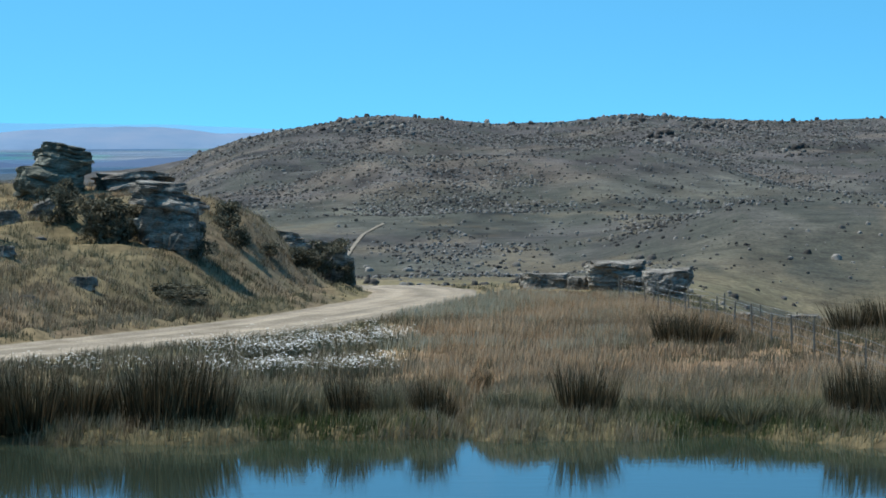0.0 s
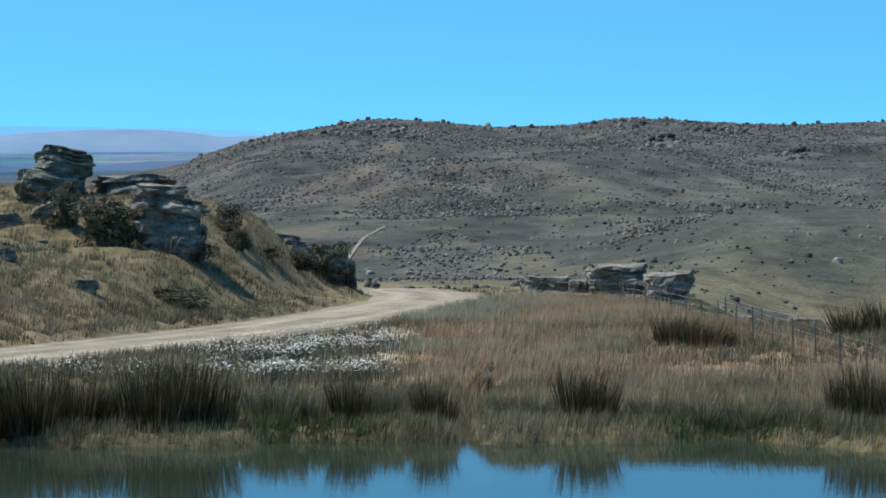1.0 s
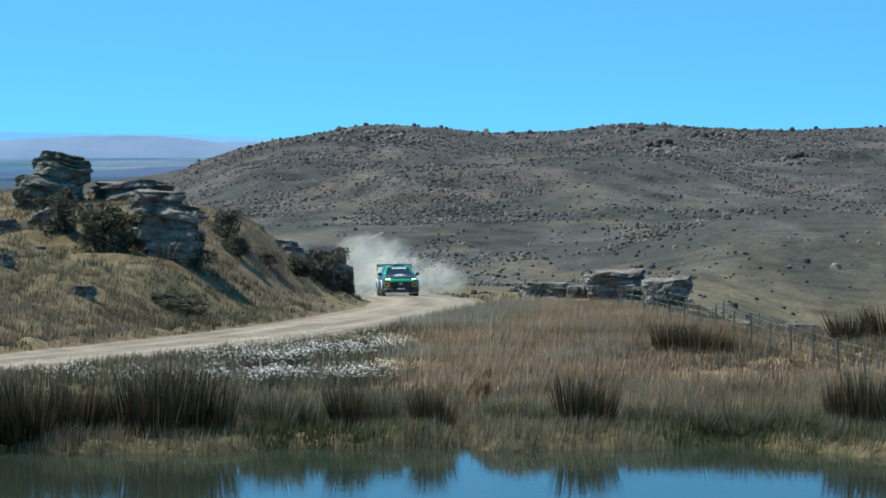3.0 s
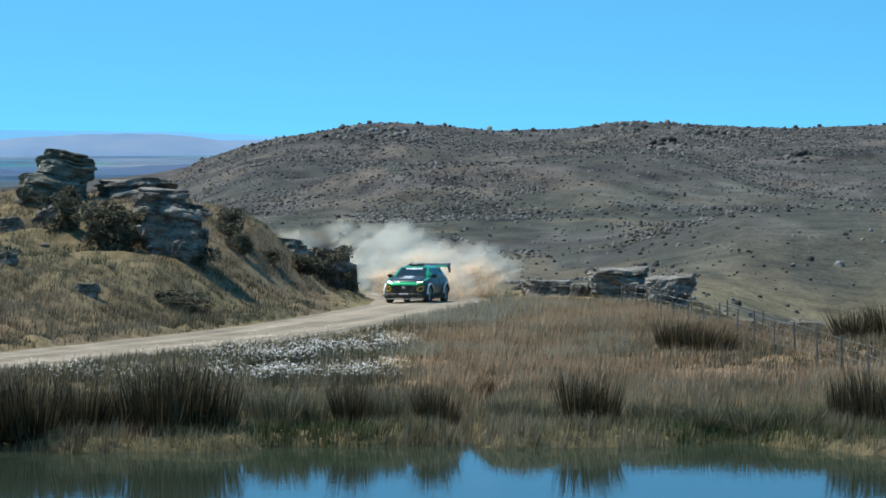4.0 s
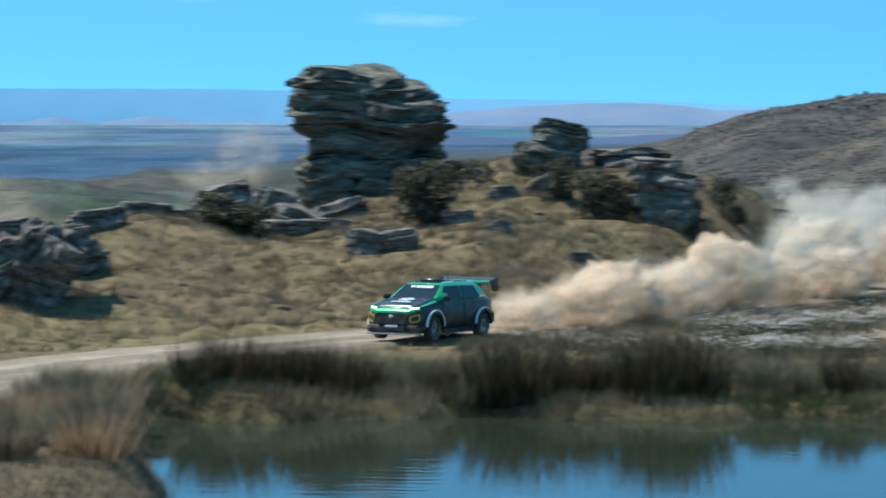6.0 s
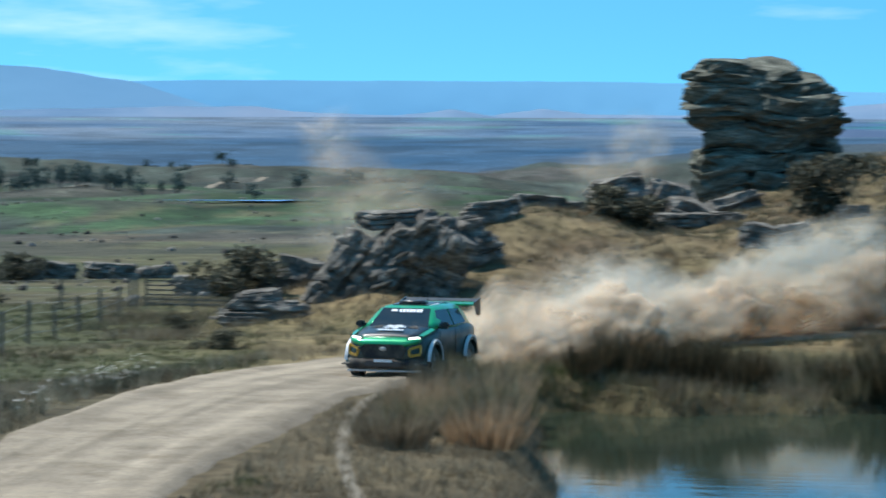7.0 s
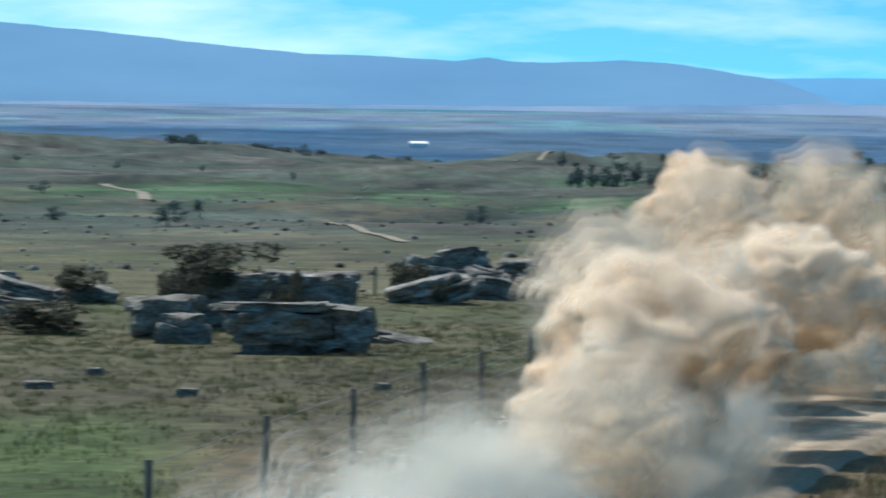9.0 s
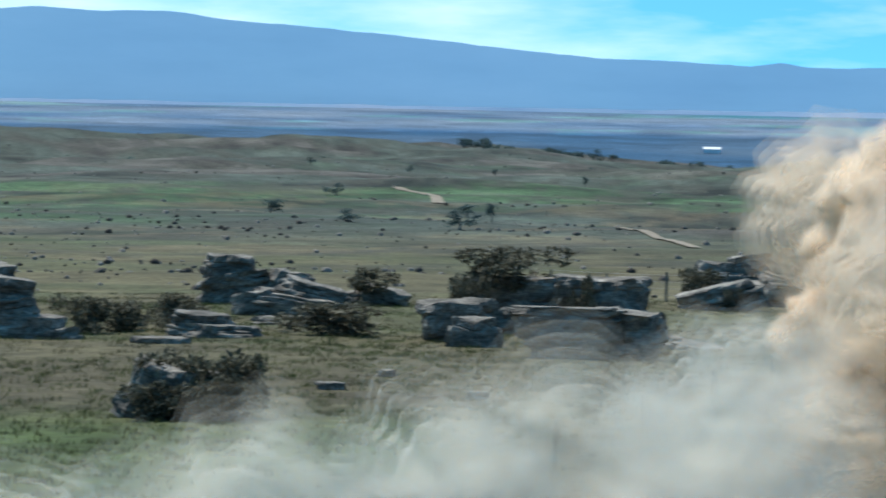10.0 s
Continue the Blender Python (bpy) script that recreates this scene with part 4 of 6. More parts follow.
# ---- white flowers ----
def build_flowers():
    p = sow(15000, (0.5, 8.6), (79.5, 97), RNG, lambda x, y: sstep(3.0, 3.8, road_near(x, y)[0]) * (x > np.interp(y, ROAD[::-1, 1], ROAD[::-1, 0])) *
            sstep(96, 92, np.hypot(x, y)) * (0.2 + 0.6 * sstep(5.5, 3.0, az_of(x, y))) * sstep(0.45, 1.5, az_of(x, y) + 1.2 * vnoise(x / 2, y / 2, 38)) * sstep(-0.2, 0.2, fbm(x / 3, y / 3, 37, 3)), 0.2, 0.5)
    p2 = sow(2600, (22, 31), (38, 66), RNG, lambda x, y: sstep(4.2, 3.0, road_near(x, y)[0]) * 0.6, 0.15, 0.2)
    p = np.vstack([p, p2])
    n = len(p)
    tops = p + np.stack([RNG.normal(0, 0.03, n), RNG.normal(0, 0.03, n), RNG.uniform(0.32, 0.6, n)], 1)
    tris = []
    for k in range(6):
        a, b = k * math.pi / 3, (k + 1) * math.pi / 3
        r = RNG.uniform(0.022, 0.046, n)
        e1 = tops + np.stack([np.cos(a) * r, np.sin(a) * r, -0.25 * r], 1)
        e2 = tops + np.stack([np.cos(b) * r, np.sin(b) * r, -0.25 * r], 1)
        tris.append(np.stack([tops, e1, e2], 1))
    tri_soup("yarrow_flowers", np.concatenate(tris), M_FLOWER, "drift of white yarrow flowers beside the gravel road", "flowers")
    tri_soup("yarrow_stems", np.stack([p + (0.008, 0, 0), p - (0.008, 0, 0), tops], 1), M_OLIVE, "thin green stems under white yarrow flowers", "flowers")


build_flowers()


# ---- shrubs ----
def shrub_mesh(seed, n=2400):
    """Leaf clumps on an uneven dome, gaps between them, with stems below."""
    rng = np.random.default_rng(seed)
    lobes = rng.normal(0, 0.31, (14, 3)) + (0, 0, 0.52)
    lobes[:, 2] = np.clip(lobes[:, 2], 0.22, 0.85)
    c = lobes[rng.integers(0, len(lobes), n)]
    v = rng.normal(0, 1, (n, 3))
    v /= np.linalg.norm(v, axis=1)[:, None]
    p = c + v * (0.18 * rng.uniform(0.5, 1.25, n))[:, None]
    p[:, 2] = np.maximum(p[:, 2], 0.0)
    a, b = rng.normal(0, 0.045, (n, 3)), rng.normal(0, 0.045, (n, 3))
    leaf = np.stack([p, p + a + v * 0.03, p + b + v * 0.03], 1)
    st = np.stack([np.tile([[0.03, 0, -0.05]], (14, 1)), np.tile([[-0.03, 0, -0.05]], (14, 1)), lobes], 1)
    return leaf, st


SHRUBS = []
for k in range(3):
    SHRUBS.append(shrub_mesh(80 + k))
SHRUB_DATA = {}


def shrub(az, dist, w, h, k, label, lift=0.0):
    x, y = bearing(az, dist)
    base = new("shrub")
    base.matrix_basis = pose(x, y, hz(x, y) - 0.05 + lift, 0, 0, k * 71)
    for nm, co, mt in (("crown", SHRUBS[k % 3][0], M_SHRUB), ("stem", SHRUBS[k % 3][1], M_WOOD)):
        if (nm, k % 3) in SHRUB_DATA:
            ob = new(nm, SHRUB_DATA[nm, k % 3])
        else:
            ob = tri_soup(nm, co, mt, "", "")
            SHRUB_DATA[nm, k % 3] = ob.data
        ob.parent = base
        ob.scale = (w / 0.95, w / 0.95, h / 0.98)
    return tagged(base, label, "shrub")


GREY = "dark grey-green twiggy shrub among schist rocks"
for k, row in enumerate(((6.3, 115.5, 2.1, 1.7), (5.85, 116.5, 1.2, 1.1), (7.15, 117.5, 1.1, 1.3), (4.05, 123, 1.0, 1.1), (3.85, 121, 0.8, 0.8), (2.35, 135, 1.7, 1.4), (1.85, 136, 0.9, 0.9), (5.0, 108.5, 1.9, 0.55), (4.75, 107.5, 1.0, 0.4),
                         (4.62, 114.6, 0.9, 1.2), (7.1, 123, 0.9, 0.9), (9.6, 112, 2.6, 2.1), (9.1, 126, 1.5, 0.9), (13.3, 112.5, 2.5, 1.2), (12.9, 112, 1.4, 0.9), (16.0, 103.5, 0.7, 0.6), (20.45, 93, 2.1, 1.5), (2.75, 128, 1.3, 0.8), (3.3, 124, 0.9, 0.5),
                         (25.9, 124, 2.6, 2.2), (25.4, 123, 1.7, 1.5), (29.1, 117, 1.6, 1.3), (24.55, 184, 2.1, 1.6), (38.65, 54.7, 1.1, 1.1), (37.75, 54.8, 0.8, 1.1), (38.1, 54.2, 0.7, 0.8), (39.2, 54.3, 1.0, 0.7),
                         (36.0, 84.3, 2.2, 0.9), (38.85, 89, 1.3, 0.9), (40.6, 85, 1.1, 1.0), (39.9, 86, 1.3, 0.8), (31.35, 89.5, 0.7, 1.7), (33.6, 88, 1.0, 1.6), (20.8, 80, 0.8, 0.5), (21.6, 92, 0.7, 0.6), (28.6, 109, 0.6, 0.8))):
    shrub(*row, k, GREY)
shrub(32.75, 89.5, 2.1, 1.2, 5, "dark grey-green shrub growing over a schist block", 1.35)
shrub(35.3, 107, 1.3, 0.8, 7, "dark grey-green shrub growing over a schist block", 0.5)


# ---- stones and boulders too many to count ----
def boulder_field(name, n, az, dist, size, label, rng, keep=None, flat=0.6):
    a = rng.uniform(az[0], az[1], n)
    d = np.exp(rng.uniform(math.log(dist[0]), math.log(dist[1]), n))
    x, y = -d * np.sin(np.radians(a)), d * np.cos(np.radians(a))
    if keep is not None:
        ok = rng.uniform(0, 1, n) < keep(x, y)
        x, y, d = x[ok], y[ok], d[ok]
    n = len(x)
    z = height(x, y)
    ring = 6
    s = size[0] * (size[1] / size[0]) ** rng.uniform(0, 1, n) ** 1.6
    s = s * np.interp(d, [dist[0], dist[1]], [1.0, 1.8])
    V = []
    for lev, (rr, zz) in enumerate(((1.0, -0.25), (1.05, 0.45), (0.6, 0.95))):
        for k in range(ring):
            th = 2 * math.pi * k / ring + lev * 0.3
            q = s * 0.5 * rr * rng.uniform(0.65, 1.25, n)
            V.append(np.stack([x + np.cos(th) * q * 1.3, y + np.sin(th) * q, z + s * flat * zz * rng.uniform(0.8, 1.2, n)], 1))
    V = np.stack(V, 1)
    T = []
    for lev in range(2):
        for k in range(ring):
            a0, b0 = lev * ring + k, lev * ring + (k + 1) % ring
            T += [(a0, b0, b0 + ring), (a0, b0 + ring, a0 + ring)]
    for k in range(1, ring - 1):
        T.append((2 * ring, 2 * ring + k, 2 * ring + k + 1))
    T = np.array(T)
    nv = V.shape[1]
    F = (np.arange(n)[:, None, None] * nv + T[None]).reshape(-1, 3)
    me = bpy.data.meshes.new(name)
    me.vertices.add(n * nv)
    me.vertices.foreach_set("co", V.reshape(-1, 3).ravel())
    me.loops.add(F.size)
    me.loops.foreach_set("vertex_index", F.ravel())
    me.polygons.add(len(F))
    me.polygons.foreach_set("loop_start", np.arange(len(F)) * 3)
    me.update(calc_edges=True)
    me.materials.append(M_BOULDER)
    return tagged(new(name, me), label, "boulders", kind="stuff")


M_BOULDER = mat("hill_boulder", [(0.045, 0.042, 0.038), (0.088, 0.082, 0.074), (0.2, 0.188, 0.168)], 0.05, 0.95, island=0.7, lowspec=0.1)
RB = np.random.default_rng(5)
boulder_field("hill_boulders", 80000, (-9.5, 6.2), (480, 1280), (0.11, 0.55), "countless grey schist boulders strewn over the far hillside", RB,
              lambda x, y: 0.12 + 0.7 * sstep(-0.02, 0.3, fbm(x / 38, y / 130, 61, 4) + 0.16 * sstep(650, 1150, np.hypot(x, y))))
boulder_field("spur_boulders", 16000, (-9.5, 2.0), (270, 520), (0.05, 0.36), "pale and dark stones scattered over the near spur", RB,
              lambda x, y: 0.08 + 0.8 * sstep(-0.02, 0.3, fbm(x / 14, y / 40, 62, 4)), 0.7)
boulder_field("ridge_boulders", 700, (-10, 5.5), (1150, 1270), (0.3, 1.25), "dark boulders breaking the skyline of the far ridge", RB,
              lambda x, y: 0.2 + 0.8 * sstep(0.0, 0.2, fbm(x / 45, y / 45, 63, 3)), 0.8)
for az, dist, n in ((1.2, 1090, 130), (0.6, 1030, 110), (1.9, 1130, 80), (-3.3, 1160, 80), (-5.2, 1120, 90), (-4.2, 940, 60), (-6.6, 900, 60)):
    boulder_field("crag", n, (az - 0.5, az + 0.5), (dist * 0.95, dist * 1.05), (0.35, 1.5), "dark broken crag on the far hillside", RB, lambda x, y: 0.2 + sstep(-0.05, 0.15, fbm(x / 12, y / 30, 69, 2)), 0.7)
boulder_field("valley_boulders", 520, (-8.5, 2.2), (175, 330), (0.1, 0.5), "dark rocks scattered in the valley behind the meadow", RB,
              lambda x, y: sstep(-0.1, 0.2, fbm(x / 20, y / 20, 65, 3)))
boulder_field("pasture_boulders", 5000, (12, 44), (120, 1500), (0.12, 0.55), "scattered grey stones over the rolling pasture", RB,
              lambda x, y: 0.2 + sstep(-0.1, 0.2, fbm(x / 60, y / 60, 67, 3)))
boulder_field("hillside_stones", 60, (2, 20), (92, 128), (0.1, 0.42), "pale stones lying in the dry hillside grass", RB,
              lambda x, y: sstep(4.5, 6, road_near(x, y)[0]) * 0.8, 0.35)
boulder_field("road_stones", 2600, (-1, 30), (38, 140), (0.02, 0.07), "loose stones along the edges of the gravel road", RB,
              lambda x, y: sstep(1.0, 0.0, np.abs(road_near(x, y)[0] - road_near(x, y)[2])) * 0.5)


# ---- fences ----
def fence(name, posts, label, h=1.15, wires=4, r=0.055):
    base = new(name)
    x0, y0 = posts[0]
    base.matrix_basis = pose(x0, y0, hz(x0, y0))
    bm = bmesh.new()
    bmesh.ops.create_cone(bm, cap_ends=True, segments=8, radius1=r, radius2=r * 0.88, depth=h + 0.3)
    bmesh.ops.translate(bm, vec=(0, 0, (h - 0.3) / 2), verts=bm.verts)
    first = part("post", bm, M_WOOD, base)
    rnd = random.Random(len(posts))
    tops = []
    for i, (x, y) in enumerate(posts):
        ob = first if i == 0 else new("post", first.data)
        ob.parent = base
        k = rnd.uniform(0.92, 1.08)
        ob.matrix_basis = pose(x - x0, y - y0, hz(x, y) - hz(x0, y0), rnd.uniform(-3, 3), rnd.uniform(-3, 3), rnd.uniform(0, 360)) @ Matrix.Diagonal((k, k, k, 1))
        tops.append(Vector((x - x0, y - y0, hz(x, y) - hz(x0, y0))))
    for wv in range(wires):
        cu = bpy.data.curves.new("wire", "CURVE")
        cu.dimensions, cu.bevel_depth, cu.bevel_resolution = "3D", 0.005, 0
        sp = cu.splines.new("POLY")
        sp.points.add(len(tops) - 1)
        for p, t in zip(sp.points, tops):
            p.co = (t.x, t.y, t.z + h * (0.25 + 0.7 * wv / (wires - 1)), 1)
        cu.materials.append(M_WIRE)
        ob = new("wire", cu)
        ob.parent = base
    return tagged(base, label, "fence")


def line(a, b, n):
    return [(a[0] + (b[0] - a[0]) * i / n, a[1] + (b[1] - a[1]) * i / n) for i in range(n + 1)]


fence("fence", line(bearing(-3.35, 124), bearing(-8.4, 76), 15), "weathered post and wire fence crossing the meadow", 0.98, 4, 0.032)
fence("fence", line(bearing(-3.3, 121), bearing(-9.5, 112), 9), "weathered post and wire fence behind the meadow rocks", 0.98, 4, 0.03)
fence("fence", line(bearing(34.0, 36), bearing(24.4, 84), 9), "old post and wire fence above the roadside")
fence("fence", line(bearing(24.4, 84), bearing(22.4, 112), 5), "old post and wire fence running to a farm gate")
fence("fence", line(bearing(22.5, 113), bearing(33, 128), 9), "old post and wire fence across green pasture")


def gate(a, b):
    base = new("farm_gate")
    base.matrix_basis = pose(*a, hz(*a))
    d = Vector((b[0] - a[0], b[1] - a[1], hz(*b) - hz(*a)))
    for k in range(6):
        bm = bmesh.new()
        bmesh.ops.create_cube(bm, size=1)
        bmesh.ops.scale(bm, vec=(d.length, 0.04, 0.05), verts=bm.verts)
        ob = part("bar", bm, M_WOOD, base)
        ob.matrix_basis = Matrix.Translation(d / 2 + Vector((0, 0, 0.2 + k * 0.17))) @ d.to_track_quat("X", "Z").to_matrix().to_4x4()
    for k in range(3):
        bm = bmesh.new()
        bmesh.ops.create_cube(bm, size=1)
        bmesh.ops.scale(bm, vec=(0.07, 0.07, 1.25), verts=bm.verts)
        part("upright", bm, M_WOOD, base).matrix_basis = Matrix.Translation(d * k / 2 + Vector((0, 0, 0.6)))
    tagged(base, "weathered timber farm gate closing the paddock fence", "gate")


gate(bearing(22.2, 112), bearing(20.5, 112))


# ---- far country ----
# haze over the ranges is painted: blue base colour plus a little emission
M_RANGE = mat("haze_tinted_range", [(0.165, 0.325, 0.475), (0.19, 0.36, 0.51), (0.215, 0.39, 0.54)], 0.0016, 1.0, stretch=(1, 1, 5), emit=0.60, lowspec=0.0)
M_RANGE_NEAR = mat("haze_tinted_foothill", [(0.12, 0.20, 0.30), (0.17, 0.25, 0.35), (0.23, 0.28, 0.36)], 0.004, 1.0, stretch=(1, 1, 5), emit=0.16, lowspec=0.0)


def mountain_range(name, dist, az0, az1, top, material, label, foot=-45, depth=90, rows=10):
    az = np.arange(az0, az1, 0.12)
    crest = top(az)
    verts, faces = [], []
    for j in range(rows + 1):
        u = j / rows
        for k, a in enumerate(az):
            r = dist + depth * (u - 1) + 3 * float(fbm(a * 4.0, u * 6, 7, 3)) * (1 - u)
            z = foot + (crest[k] - foot) * (u ** 0.8) + 4 * float(vnoise(a * 2.2, u * 4, 3)) * u * (1 - u)
            x, y = bearing(a, r)
            verts.append((x, y, z))
    n = len(az)
    for j in range(rows):
        for k in range(n - 1):
            faces.append((j * n + k, j * n + k + 1, (j + 1) * n + k + 1, (j + 1) * n + k))
    tagged(mesh_object(name, verts, faces, material, smooth=True), label, "mountains", kind="structure")


def skyline(dist, az, el, seed, rough):
    """Crest height over a bearing from elevations in degrees."""
    return lambda a: 6.6 + dist * (np.tan(np.radians(np.interp(a, az, el))) + rough * fbm(a * 2.6, a * 0, seed, 4))


# farthest range: sky-blue colour and stronger glow imitate thicker haze
M_RANGE_FAR = mat("haze_faded_range", [(0.165, 0.39, 0.57), (0.18, 0.41, 0.59)], 0.0016, 1.0, emit=0.48, lowspec=0.0)
mountain_range("backdrop", 4975, 2, 25, skyline(4975, (2, 5, 9, 12, 14.3, 18, 21.2, 25), (0.25, 0.40, 0.46, 0.62, 0.65, 0.66, 0.66, 0.6), 25, 0.0002), M_RANGE_FAR, "range coloured pale blue to fade into the sky", depth=40)
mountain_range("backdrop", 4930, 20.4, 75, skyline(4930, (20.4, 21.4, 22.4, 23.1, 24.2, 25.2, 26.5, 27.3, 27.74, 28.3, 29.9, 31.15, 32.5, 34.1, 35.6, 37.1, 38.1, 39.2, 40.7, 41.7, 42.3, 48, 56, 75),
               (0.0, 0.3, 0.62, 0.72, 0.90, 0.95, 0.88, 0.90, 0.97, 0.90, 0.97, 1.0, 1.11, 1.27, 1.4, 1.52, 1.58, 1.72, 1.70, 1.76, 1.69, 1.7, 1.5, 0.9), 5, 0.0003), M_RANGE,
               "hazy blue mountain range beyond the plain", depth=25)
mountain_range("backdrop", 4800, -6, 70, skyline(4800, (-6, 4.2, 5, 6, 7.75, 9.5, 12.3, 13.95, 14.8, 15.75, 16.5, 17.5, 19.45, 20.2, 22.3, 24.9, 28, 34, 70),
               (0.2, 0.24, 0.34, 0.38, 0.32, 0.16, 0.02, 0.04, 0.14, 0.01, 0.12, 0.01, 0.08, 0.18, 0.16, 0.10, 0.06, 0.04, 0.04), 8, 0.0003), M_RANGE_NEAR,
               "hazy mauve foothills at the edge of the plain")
# this ridge too has its blue haze in colour and faint glow
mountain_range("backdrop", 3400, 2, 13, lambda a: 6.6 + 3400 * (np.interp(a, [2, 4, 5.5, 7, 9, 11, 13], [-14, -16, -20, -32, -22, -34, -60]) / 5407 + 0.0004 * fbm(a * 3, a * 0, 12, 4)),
               mat("haze_tinted_ridge", [(0.06, 0.10, 0.17), (0.09, 0.13, 0.20)], 0.004, 1.0, emit=0.08, lowspec=0.0), "dark wooded ridge far beyond the hill, tinted blue as haze")


def ribbon(name, points, width, label, material=None, lift=0.12):
    p = spline(points, 14)
    t = np.gradient(p, axis=0)
    t /= np.linalg.norm(t, axis=1)[:, None]
    s = np.stack([t[:, 1], -t[:, 0]], 1) * width / 2
    v = []
    for q, o in zip(p, s):
        v += [(*(q + o), hz(*(q + o)) + lift), (*(q - o), hz(*(q - o)) + lift)]
    f = [(2 * i, 2 * i + 1, 2 * i + 3, 2 * i + 2) for i in range(len(p) - 1)]
    tagged(mesh_object(name, v, f, material or M_TRACK), label, "track", kind="structure")


ribbon("track", [bearing(a, d) for a, d in ((1.8, 345), (1.65, 375), (1.45, 410), (1.1, 440))], 0.45, "pale farm track climbing the far hillside")
ribbon("track", [bearing(a, d) for a, d in ((23.6, 700), (22.2, 780), (21.2, 880), (20.0, 1020))], 2.6, "pale gravel track over the rolling pasture")
ribbon("track", [bearing(a, d) for a, d in ((22.3, 690), (21.5, 700), (20.6, 690))], 2.0, "pale gravel track over the rolling pasture")
ribbon("track", [bearing(a, d) for a, d in ((27.2, 1000), (26.9, 1150), (26.2, 1250))], 1.8, "pale gravel track over a far brow")
ribbon("track", [bearing(a, d) for a, d in ((29.2, 250), (30.0, 290), (30.7, 330))], 1.0, "pale farm track crossing green pasture")
ribbon("track", [bearing(a, d) for a, d in ((34.1, 470), (34.2, 520), (34.9, 560))], 2.0, "pale farm track crossing green pasture")
M_POOL = mat("far_water", [(0.10, 0.2, 0.38), (0.13, 0.24, 0.42)], 0.01, 0.25)
ribbon("water", [bearing(a, d) for a, d in ((20.9, 480), (19.8, 490), (18.8, 485))], 26.0, "blue farm reservoir among the pastures", M_POOL, 0.3)


def tree_mesh(seed, n=260):
    rng = np.random.default_rng(seed)
    lobes = np.stack([rng.normal(0, 0.2, 16), rng.normal(0, 0.2, 16), rng.uniform(0.3, 0.92, 16)], 1)
    c = lobes[rng.integers(0, 16, n)]
    p = c + rng.normal(0, 0.075, (n, 3))
    return np.stack([p, p + rng.normal(0, 0.07, (n, 3)), p + rng.normal(0, 0.07, (n, 3))], 1)


TREE_DATA = []


def tree(az, dist, w, h, k):
    x, y = bearing(az, dist)
    base = new("tree")
    base.matrix_basis = pose(x, y, hz(x, y), 0, 0, k * 53)
    if len(TREE_DATA) < 3:
        crown = tri_soup("crown", tree_mesh(90 + k), M_TREE, "", "")
        bm = bmesh.new()
        bmesh.ops.create_cone(bm, cap_ends=True, segments=6, radius1=0.05, radius2=0.015, depth=0.7)
        bmesh.ops.translate(bm, vec=(0, 0, 0.3), verts=bm.verts)
        trunk = part("trunk", bm, M_WOOD, base)
        TREE_DATA.append((crown.data, trunk.data))
    else:
        crown, trunk = new("crown", TREE_DATA[k % 3][0]), new("trunk", TREE_DATA[k % 3][1])
    for ob in (crown, trunk):
        ob.parent = base
        ob.scale = (w, w, h)
    tagged(base, "dark tree on the far pasture, tinted blue-green as haze", "tree", "far trees")


RT = random.Random(4)
for k in range(30):
    tree(26.2 - 3.9 * k / 30 + RT.uniform(-0.12, 0.12), 740 - 2.0 * k + RT.uniform(-20, 20), RT.uniform(3, 5.5), RT.uniform(3.0, 5.5), k)
for k, (az, d, w, h) in enumerate(((21.6, 610, 4, 4), (21.9, 640, 3, 3), (22.3, 600, 3, 3), (20.2, 520, 4.5, 2.6), (19.4, 640, 4, 3), (23.3, 700, 3, 5), (24.9, 760, 3, 6))):
    tree(az, d, w, h, k)
for k in range(26):
    tree(RT.uniform(28.6, 33.8), 1420 + RT.uniform(-60, 40), RT.uniform(5, 10), RT.uniform(3, 5.5), k)


for k in range(36):
    tree(RT.uniform(17.5, 27.5), RT.uniform(820, 1450), RT.uniform(4, 9), RT.uniform(2.5, 5), k)
for k in range(24):
    tree(RT.uniform(24, 43), RT.uniform(300, 1100), RT.uniform(1.6, 4), RT.uniform(1.2, 2.4), k)


def barn(az, dist, w, h):
    x, y = bearing(az, dist)
    base = new("barn")
    base.matrix_basis = pose(x, y, hz(x, y), 0, 0, az)
    bm = bmesh.new()
    bmesh.ops.create_cube(bm, size=1)
    bmesh.ops.scale(bm, vec=(w, w * 0.6, h), verts=bm.verts)
    bmesh.ops.translate(bm, vec=(0, 0, h / 2), verts=bm.verts)
    part("wall", bm, M_SHED, base)
    bm = bmesh.new()
    pts = [(-w * .52, -w * .33, h), (w * .52, -w * .33, h), (w * .52, w * .33, h), (-w * .52, w * .33, h), (-w * .52, 0, h * 1.5), (w * .52, 0, h * 1.5)]
    vs = [bm.verts.new(p) for p in pts]
    for f in ((0, 1, 5, 4), (2, 3, 4, 5), (0, 4, 3), (1, 2, 5), (0, 3, 2, 1)):
        bm.faces.new([vs[i] for i in f])
    part("roof", bm, M_SHED, base)
    tagged(base, "white shed far out on the plain", "shed", "far sheds")


M_SHED = mat("white_shed_paint", [(0.6, 0.62, 0.64), (0.75, 0.76, 0.78)], 0.2, 0.6)
for az, d, w in ((21.6, 2250, 24), (22.2, 2240, 32), (23.0, 2230, 18), (21.2, 2300, 14), (23.7, 2260, 14), (24.6, 2400, 18), (20.4, 2260, 12), (29.0, 2800, 26), (26.1, 2500, 16)):
    barn(az, d, w * 0.6, w * 0.12 + 0.8)


ribbon("track", [bearing(a, d) for a, d in ((16.9, 66.5), (17.4, 62.5), (18.1, 58), (18.5, 52), (18.5, 47), (18.1, 41))], 0.2, "narrow worn footpath along the grassy bank", M_TRACK, 0.02)


